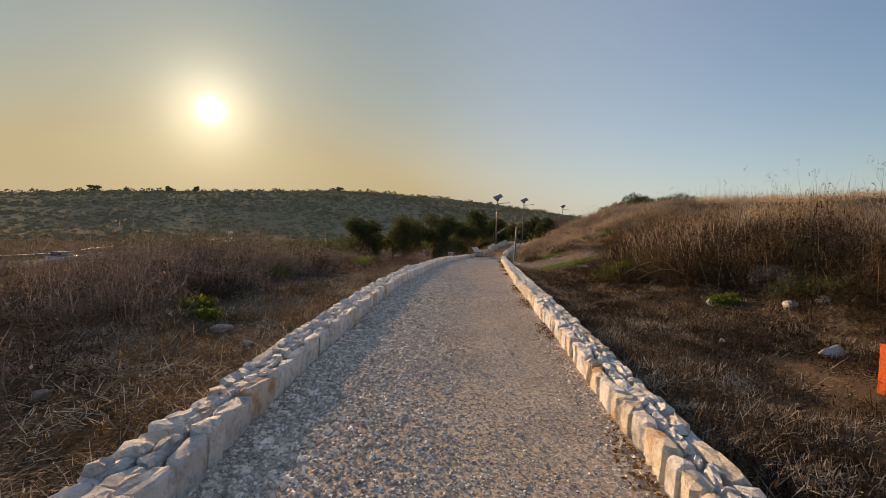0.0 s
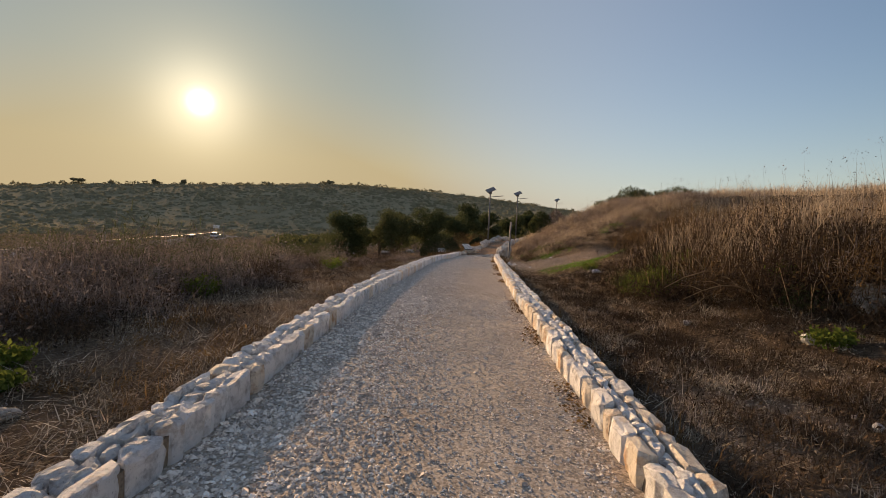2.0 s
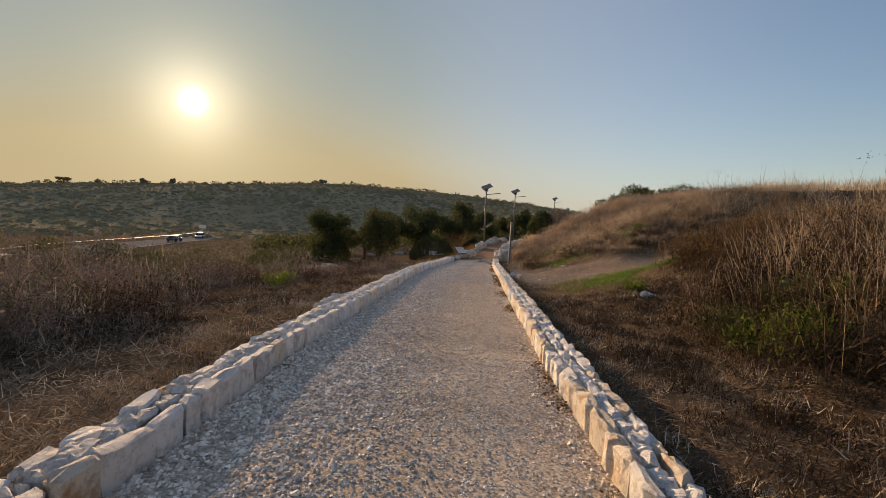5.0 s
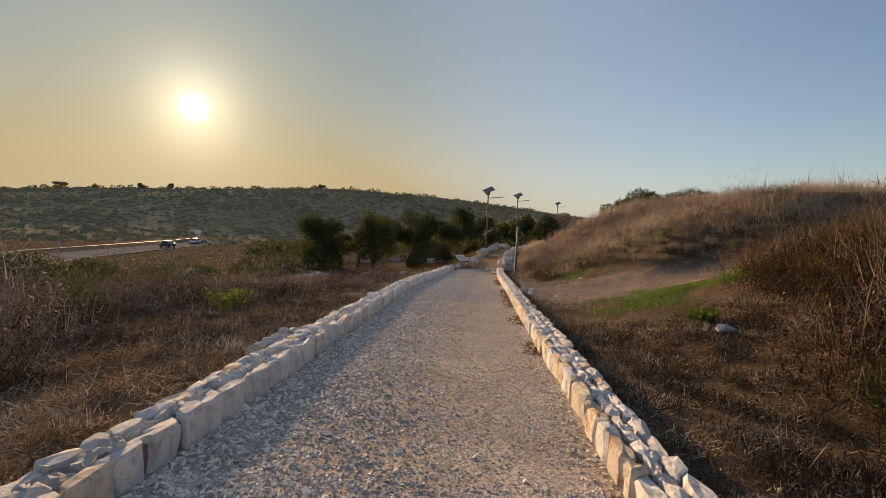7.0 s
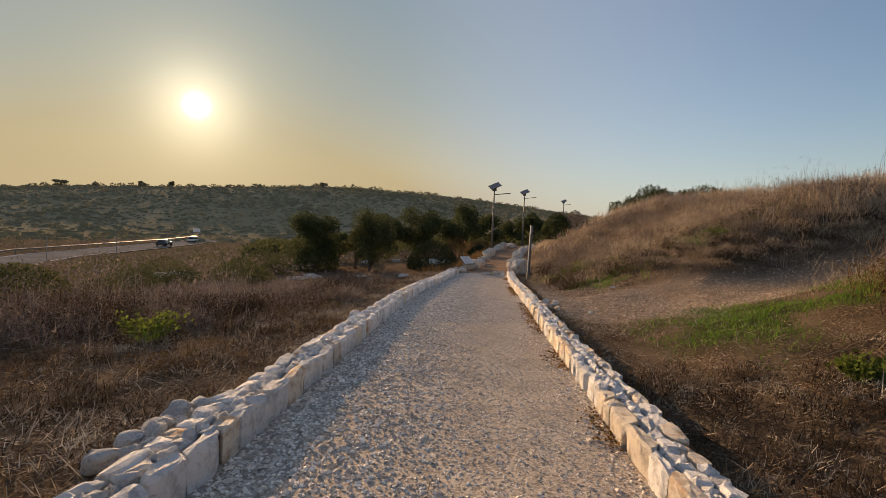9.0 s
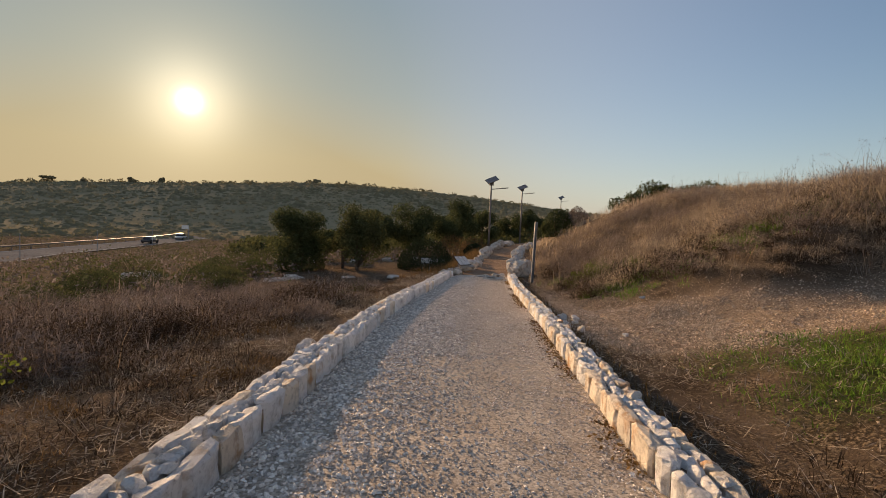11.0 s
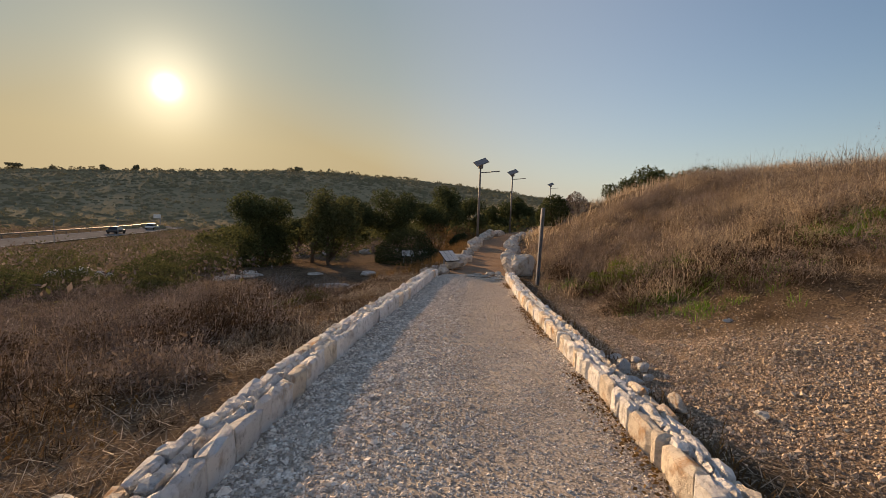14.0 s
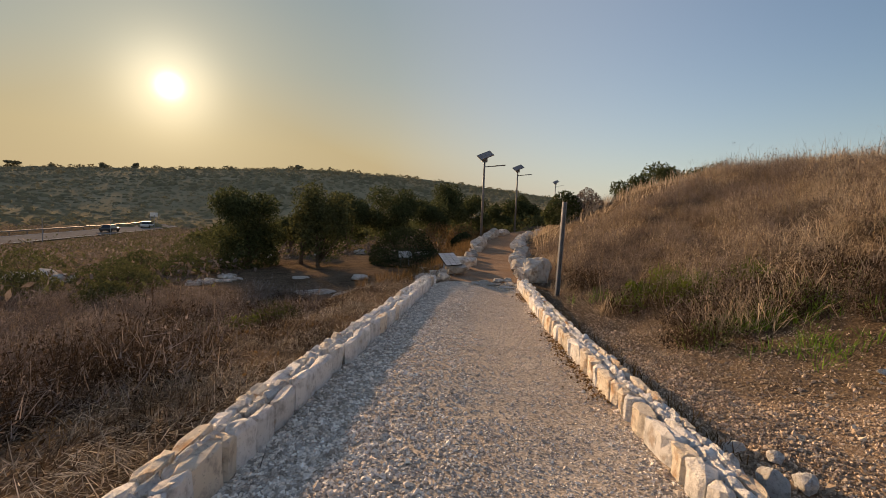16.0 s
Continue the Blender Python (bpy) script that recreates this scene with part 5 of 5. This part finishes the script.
def dead_branch(at, length, yaw, seed, arch=0.25):
    """A fallen branch: a bent tapering limb with side twigs."""
    rnd = random.Random(seed)
    x, y = at
    top = thing("dead_branch", pose(x, y, float(ground_z(x, y)) + 0.03, 0, 0, yaw), "pale bare fallen branch lying on the dry verge", "branch", "fallen branches")
    pts = [(length * t, 0.12 * length * math.sin(5 * t + seed), arch * length * math.sin(3.1 * t)) for t in (0, 0.2, 0.4, 0.6, 0.8, 1.0)]
    part("limb", tube(bmesh.new(), pts, [0.014, 0.012, 0.010, 0.008, 0.006, 0.003], 6), M["dry_stalk"], top)
    for k in (1, 2, 3, 4):
        p = Vector(pts[k])
        q = p + Vector((rnd.uniform(0.1, 0.3), rnd.uniform(-0.25, 0.25), rnd.uniform(0.0, 0.2))) * length
        part("twig", tube(bmesh.new(), [p, (p + q) / 2 + Vector((0, 0, 0.03)), q], [0.006, 0.005, 0.002], 5), M["dry_stalk"], top)


for i, (bx, by, bl, ba) in enumerate(((3.75, 16.9, 0.7, -50), (4.1, 16.3, 0.5, 20), (1.85, 9.1, 0.35, 40), (2.2, 9.0, 0.4, -10), (3.5, 10.2, 0.9, 25), (4.3, 9.3, 1.1, 160), (4.5, 10.6, 1.3, 200), (4.0, 14.6, 0.8, 70), (-3.2, 14.0, 0.5, 80), (-2.9, 3.6, 0.45, 30), (-3.6, 9.0, 0.5, 130))):
    dead_branch((bx, by), bl, ba, 810 + i)


# ---- boulders and slabs ----
def boulder_mesh(seed, squash=0.8, mat="boulder"):
    rnd = random.Random(seed)
    bm = bmesh.new()
    bmesh.ops.create_icosphere(bm, subdivisions=3, radius=0.5)
    off = Vector((rnd.uniform(0, 99), rnd.uniform(0, 99), 0))
    planes = [(Vector((rnd.gauss(0, 1), rnd.gauss(0, 1), rnd.gauss(0, 0.8))).normalized(), rnd.uniform(0.26, 0.42)) for _ in range(13)]
    for v in bm.verts:
        for nrm, d in planes:
            over = v.co.dot(nrm) - d
            if over > 0:
                v.co -= nrm * over * 0.97
        v.co *= 1 + 0.18 * noise.noise(v.co * 3 + off) + 0.10 * noise.noise(v.co * 8 + off)
        v.co.z *= squash
    me = bpy.data.meshes.new("boulder")
    bm.to_mesh(me)
    bm.free()
    me.materials.append(M[mat])
    return me


boulders = {m: [boulder_mesh(900 + i, 0.6 + 0.08 * i, m) for i in range(6)] for m in ("boulder", "wall_pale", "wall_ochre")}


def boulder(x, y, size, k, label, group="", name="boulder", z=None, flat=1.0, yaw=None, mat="boulder"):
    ob = new(name, boulders[mat][k % 6])
    zz = float(ground_z(x, y)) if z is None else z
    ob.matrix_basis = pose(x, y, zz + 0.22 * size[2] * flat, 0, 0, 57 * k if yaw is None else yaw) @ Matrix.Diagonal((*size, 1))
    return tagged(ob, label, "boulder" if name == "boulder" else "rock", group)


boulder(2.62, 34.3, (1.25, 1.1, 1.35), 2, "large pale grey limestone boulder beside the path", yaw=75)
rnd = random.Random(5)
for i in range(22):
    yy = 35.0 + i * 1.15 + rnd.uniform(-0.2, 0.2)
    s = rnd.uniform(0.35, 0.95)
    boulder(float(left_edge(yy)) - 0.25 + rnd.uniform(-0.15, 0.1), yy, (s, s * 1.1, s * rnd.uniform(0.75, 1.0)), i, "rounded pale boulder lining the dirt path", "boulders lining the dirt path", z=float(path_z(yy)))
for i in range(40):
    yy = 34.9 + i * 0.68 + rnd.uniform(-0.2, 0.2)
    s = rnd.uniform(0.3, 0.85)
    boulder(float(right_edge(yy)) + 0.1 + rnd.uniform(-0.15, 0.25), yy, (s, s * 1.1, s * rnd.uniform(0.7, 1.1)), i + 2, "rough pale boulder lining the dirt path", "boulders lining the dirt path", z=float(path_z(yy)))
for i in range(9):
    boulder(-0.55 + rnd.uniform(-0.3, 0.5), 33.2 + rnd.uniform(-0.2, 1.4), (0.4, 0.45, 0.35), i, "pale stone at the end of the low wall", "stones at the wall's end", "rock", z=float(path_z(33.5)))
for i, (sx, sy, s) in enumerate(((1.55, 32.6, 0.5), (1.3, 33.1, 0.55), (1.75, 33.3, 0.45), (1.05, 33.5, 0.4), (1.5, 33.8, 0.5), (1.8, 34.0, 0.4), (0.8, 33.2, 0.35))):
    boulder(sx, sy, (s, s * 0.8, 0.16), i, "flat pale limestone slab set in the path", "slabs where the paving ends", "slab", z=float(path_z(sy)))
# rocks on the right verge and bank
for i, (sx, sy, s, h) in enumerate(((4.62, 7.15, 0.36, 0.22), (4.95, 7.0, 0.28, 0.2), (4.0, 5.45, 0.3, 0.2), (3.3, 6.4, 0.14, 0.1), (4.0, 8.2, 0.2, 0.15), (3.6, 15.6, 0.28, 0.22), (3.3, 9.6, 0.18, 0.12), (2.7, 22.0, 0.2, 0.1), (4.0, 24.7, 0.16, 0.08))):
    boulder(sx, sy, (s, s * 0.7, h), i + 1, "pale limestone rock lying on the dry verge", "rocks on the verge", "rock", mat="wall_pale")
for i in range(12):
    a = rnd.uniform(0, 6.28)
    boulder(5.15 + 0.45 * math.cos(a) * rnd.random(), 8.4 + 0.6 * math.sin(a) * rnd.random(), (0.34, 0.28, 0.28), i, "grey limestone rubble half hidden in the thorns", "rubble in the bank", "rock")
for i, (sx, sy, s, h) in enumerate(((2.05, 23.75, 0.22, 0.1), (2.25, 23.6, 0.2, 0.09), (1.95, 23.2, 0.24, 0.2), (1.88, 22.75, 0.22, 0.16), (2.1, 22.9, 0.18, 0.12))):
    boulder(sx, sy, (s, s * 0.7, h), i + 3, "loose stone fallen beside the low wall", "stones fallen from the wall", "rock", mat="wall_pale")
boulder(2.02, 22.15, (0.55, 0.17, 0.15), 4, "long ochre stone slab fallen beside the low wall", "stones fallen from the wall", "rock", yaw=72, mat="wall_ochre")
for i, (sx, sy, sl) in enumerate(((1.82, 22.45, 0.3), (2.2, 23.25, 0.24))):
    boulder(sx, sy, (sl, sl * 0.7, 0.16), i, "weathered stone slipped off the low wall", "stones fallen from the wall", "rock", mat="wall_pale")
for i in range(9):
    boulder(-2.08 + rnd.uniform(-0.14, 0.1), 14.5 + 0.13 * i + rnd.uniform(-0.08, 0.08), (rnd.uniform(0.16, 0.3), 0.2, rnd.uniform(0.14, 0.26)), i, "pale stone fallen behind the low wall", "stones heaped behind the wall", "rock", mat="wall_pale")
for i in range(12):
    yy = 14.35 + 0.085 * i
    boulder(-2.0 + rnd.uniform(-0.12, 0.08), yy, (rnd.uniform(0.14, 0.24), 0.17, rnd.uniform(0.12, 0.18)), i + 1, "small pale stone heaped against the low wall", "stones heaped behind the wall", "rock", mat="wall_pale", z=float(path_z(yy)) + 0.11)
for i in range(6):
    boulder(-1.92 + rnd.uniform(-0.1, 0.06), 19.6 + 0.14 * i, (rnd.uniform(0.16, 0.28), 0.2, rnd.uniform(0.14, 0.24)), i + 2, "pale stone fallen behind the low wall", "stones heaped behind the wall", "rock", mat="wall_pale")
# rocks on the left
for i, (sx, sy, s, h) in enumerate(((-2.5, 5.1, 0.18, 0.12), (-3.15, 5.75, 0.3, 0.16), (-3.3, 3.4, 0.22, 0.14), (-4.6, 37.2, 1.6, 0.25), (-3.7, 40.8, 1.1, 0.35), (-3.2, 35.6, 1.3, 0.3), (-19.0, 42.5, 2.4, 1.0), (-17.6, 42.0, 1.2, 0.7), (-20.6, 43.0, 1.5, 0.8), (-6.3, 41.0, 0.9, 0.2), (-1.0, 42.0, 0.7, 0.3))):
    boulder(sx, sy, (s, s * 0.75, h), i, "weathered grey rock in the dry grass", "rocks on the slope", "rock")
for i in range(16):
    boulder(-9.7 + rnd.uniform(-1.0, 0.9), 41.0 + rnd.uniform(-1.2, 1.2), (rnd.uniform(0.4, 0.75), 0.5, rnd.uniform(0.2, 0.35)), i, "pale flat stone in a low stone heap", "low stone heap", "rock")
boulders_row = ((-8.6, 53, 0.9), (-6.0, 54, 1.0), (-3.8, 55.5, 0.8), (-1.6, 53.6, 0.9), (0.4, 55, 0.8), (-11.4, 51, 0.8))
for i, (sx, sy, s) in enumerate(boulders_row):
    boulder(sx, sy, (s * 1.4, s * 0.7, s * 0.6), i, "pale stone edging the bare clearing", "stones edging the clearing")


# ---- lamps, signs, posts ----
def solar_lamp(at, z, height, yaw, label):
    top = thing("solar_street_lamp", pose(at[0], at[1], z, 0, 0, yaw), label, "street lamp", "solar lamps along the path")
    bm = bmesh.new()
    tube(bm, [(0, 0, -0.3), (0, 0, height * 0.5), (0, 0, height - 0.35)], [0.085, 0.075, 0.055], 12)
    part("pole", bm, M["lamp_steel"], top, smooth=True)
    part("base_plate", box(bmesh.new(), (0.34, 0.34, 0.03), (0, 0, 0.02), bevel=0.008), M["lamp_steel"], top)
    part("battery_box", box(bmesh.new(), (0.34, 0.26, 0.26), (0.0, 0, height - 0.36), bevel=0.02), M["lamp_steel"], top, "grey metal battery box")
    bm = bmesh.new()
    tube(bm, [(0, 0, height - 0.78), (0.7, 0, height - 0.70)], [0.032, 0.03], 8)
    arm = part("arm", bm, M["lamp_steel"], top)
    part("lamp_head", box(bmesh.new(), (0.62, 0.2, 0.06), (0.98, 0, height - 0.66), pose(0, 0, 0, 0, -6, 0), bevel=0.015), M["lamp_steel"], arm, "flat grey lamp head")
    tilt = pose(0, 0, 0, 34, -24, 14)
    panel = part("solar_panel", box(bmesh.new(), (0.92, 0.62, 0.045), (0.03, 0, height - 0.08), tilt, bevel=0.006), M["lamp_steel"], top, "tilted solar panel")
    bm = bmesh.new()
    for i in range(4):
        for j in range(3):
            box(bm, (0.2, 0.17, 0.006), Vector((0.03, 0, height - 0.08)) + (tilt @ Vector((-0.315 + 0.21 * i, -0.18 + 0.18 * j, 0.0255))), tilt)
    part("solar_cells", bm, M["panel"], panel, "grey cells with the reflected sky put into their colour")
    return top


solar_lamp((2.2, 50.0), 0.1, 5.35, 0, "grey steel solar street lamp beside the dirt path")
solar_lamp((6.34, 64.0), 0.55, 5.7, 0, "grey steel solar street lamp at the bend")
solar_lamp((17.6, 98.0), 2.2, 5.6, 0, "grey steel solar street lamp beyond the bend")

post = thing("metal_post", pose(2.66, 31.7, float(ground_z(2.66, 31.7)) - 0.05, 0, 1.6, 25), "bare grey galvanised steel channel post in the verge", "post")
bm = bmesh.new()
box(bm, (0.10, 0.012, 2.3), (0, 0, 1.15), bevel=0.003)
part("web", bm, M["steel"], post)
for s in (-1, 1):
    part("flange", box(bmesh.new(), (0.012, 0.05, 2.3), (s * 0.046, -0.03, 1.15), bevel=0.003), M["steel"], post)
orange = thing("orange_post", pose(3.74, 4.45, float(ground_z(3.74, 4.45)) - 0.05), "orange painted square marker post in the dry verge", "post")
part("shaft", box(bmesh.new(), (0.09, 0.09, 0.46), (0, 0, 0.23), bevel=0.008), M["orange"], orange)
part("cap", box(bmesh.new(), (0.10, 0.10, 0.02), (0, 0, 0.47), bevel=0.004), M["orange"], orange)


def info_sign(at, z, yaw, width, panels, label):
    top = thing("info_sign", pose(at[0], at[1], z, 0, 0, yaw), label, "sign", "information signs")
    for s in (-1, 1):
        part("leg", box(bmesh.new(), (0.05, 0.05, 0.62), (s * width * 0.3, 0.02, 0.26), bevel=0.006), M["steel"], top)
    tilt = pose(0, 0, 0, 42, 0, 0)
    at0 = Vector((0, 0, 0.66))
    board = part("board", box(bmesh.new(), (width, 0.52, 0.025), at0, tilt, bevel=0.005), M["rubber"], top, "dark sloping board")
    w = width / panels
    for i in range(panels):
        c = at0 + (tilt @ Vector((-width / 2 + w * (i + 0.5), 0, 0.017)))
        sheet = part("panel", box(bmesh.new(), (w - 0.03, 0.48, 0.008), c, tilt), M["white_sheet"], board, "white printed sheet")
        bm = bmesh.new()
        for k in range(5):
            box(bm, ((w - 0.09) * (1 - 0.3 * (k == 4)), 0.018, 0.003), at0 + (tilt @ Vector((-width / 2 + w * (i + 0.5), 0.12 - 0.07 * k, 0.0225))), tilt)
        part("print", bm, M["print"], sheet, "rows of small grey print")
    return top


info_sign((0.12, 34.7), float(path_z(34.6)) - 0.16, 48, 0.72, 3, "sloping information sign with three white sheets beside the path")
info_sign((-2.2, 46.4), float(ground_z(-2.2, 46.4)), 10, 0.75, 1, "small white sloping information sign by the round bush")


# ---- road and cars in the valley ----
def road_mid(y):
    return np.interp(y, (-60, 20, 45, 80, 105, 125, 150, 220), (-47, -48, -51, -62, -66, -69.5, -76, -100))


ys = np.arange(-40, 152, 2.0)


def ribbon(name, off0, off1, lift, mat, y):
    z = ground_z(road_mid(y), y, False) + lift
    a = np.stack([road_mid(y) + off0, y, z], -1)
    b = np.stack([road_mid(y) + off1, y, z], -1)
    v = np.concatenate([a, b])
    k = len(y)
    i = np.arange(k - 1)
    return mesh_of(name, v, np.stack([i, i + k, i + k + 1, i + 1], -1), mat)


tagged(new("road", ribbon("road", -4.5, 4.5, 0.12, M["asphalt"], ys)), "pale grey asphalt road along the valley", "road", kind="structure")
road = tagged(new("road_marking", ribbon("road_marking", 3.9, 4.1, 0.126, M["road_line"], ys)), "white edge line on the valley road", "road marking", kind="structure")
tagged(new("road_marking", ribbon("road_marking", -4.1, -3.9, 0.126, M["road_line"], ys)), "white edge line on the valley road", "road marking", kind="structure")


def car(x, y, paint, label):
    z = float(ground_z(x, y, False)) + 0.13
    head = math.degrees(math.atan2(float(road_mid(y + 3) - road_mid(y - 3)), 6))
    top = thing("car", pose(x, y, z, 0, 0, 90 - head), label, "car", "cars on the road")
    bm = bmesh.new()
    box(bm, (4.3, 1.75, 0.55), (0, 0, 0.58), bevel=0.12)
    body = part("body", bm, paint, top, smooth=True)
    bm = bmesh.new()
    r = bmesh.ops.create_cube(bm, size=1)
    for v in r["verts"]:
        up = v.co.z > 0
        v.co = Vector((v.co.x * (1.7 if up else 2.7) - 0.2, v.co.y * (1.35 if up else 1.6), 0.85 + (0.55 if up else 0)))
    part("cabin", bm, M["glass_dark"], top, "dark car windows")
    part("roof", box(bmesh.new(), (1.65, 1.32, 0.05), (-0.2, 0, 1.41), bevel=0.02), paint, top)
    for sx in (-1.35, 1.35):
        for sy in (-0.8, 0.8):
            bm = bmesh.new()
            bmesh.ops.create_cone(bm, cap_ends=True, segments=16, radius1=0.32, radius2=0.32, depth=0.2, matrix=pose(sx, sy, 0.32, 90))
            part("wheel", bm, M["rubber"], top)
    return top


car(-65.5, 112.5, M["car_dark"], "dark saloon car on the valley road")
car(-71.0, 133.0, M["car_pale"], "pale saloon car on the valley road")
car(-52.5, 57.0, M["car_pale"], "pale car at the roadside in the valley")
box_sign = thing("road_sign", pose(-80.0, 150.0, float(ground_z(-80, 150, False))), "white rectangular sign beside the valley road", "sign")
part("plate", box(bmesh.new(), (2.0, 0.15, 1.1), (0, 0, 2.6), bevel=0.03), M["white_sheet"], box_sign)
for s in (-1, 1):
    part("leg", box(bmesh.new(), (0.12, 0.12, 2.5), (s * 0.9, 0, 1.1)), M["steel"], box_sign)
for i, yy in enumerate((70, 88, 106, 124)):
    pole = thing("road_pole", pose(float(road_mid(yy)) + 5.5, yy, float(ground_z(road_mid(yy) + 5.5, yy, False))), "thin grey pole beside the valley road", "pole", "poles beside the road")
    bm = bmesh.new()
    tube(bm, [(0, 0, 0), (0, 0, 3.4)], [0.06, 0.045], 8)
    part("shaft", bm, M["steel"], pole)
    part("cap", box(bmesh.new(), (0.16, 0.16, 0.08), (0, 0, 3.42)), M["steel"], pole)

rail = thing("guard_rail", pose(0, 0, 0), "dull grey steel guard rail on posts along the road", "guard rail")
ry = np.arange(40, 150, 4.0)
bm = bmesh.new()
for a, b in zip(ry, ry[1:]):
    p, q = (Vector((float(road_mid(t)) - 5.3, t, float(ground_z(road_mid(t), t, False)) + 0.75)) for t in (a, b))
    tube(bm, [p, q], [0.13, 0.13], 6)
part("beam", bm, M["lamp_steel"], rail)
for t in ry:
    part("post", box(bmesh.new(), (0.12, 0.12, 0.9), (float(road_mid(t)) - 5.4, t, float(ground_z(road_mid(t), t, False)) + 0.4)), M["lamp_steel"], rail)
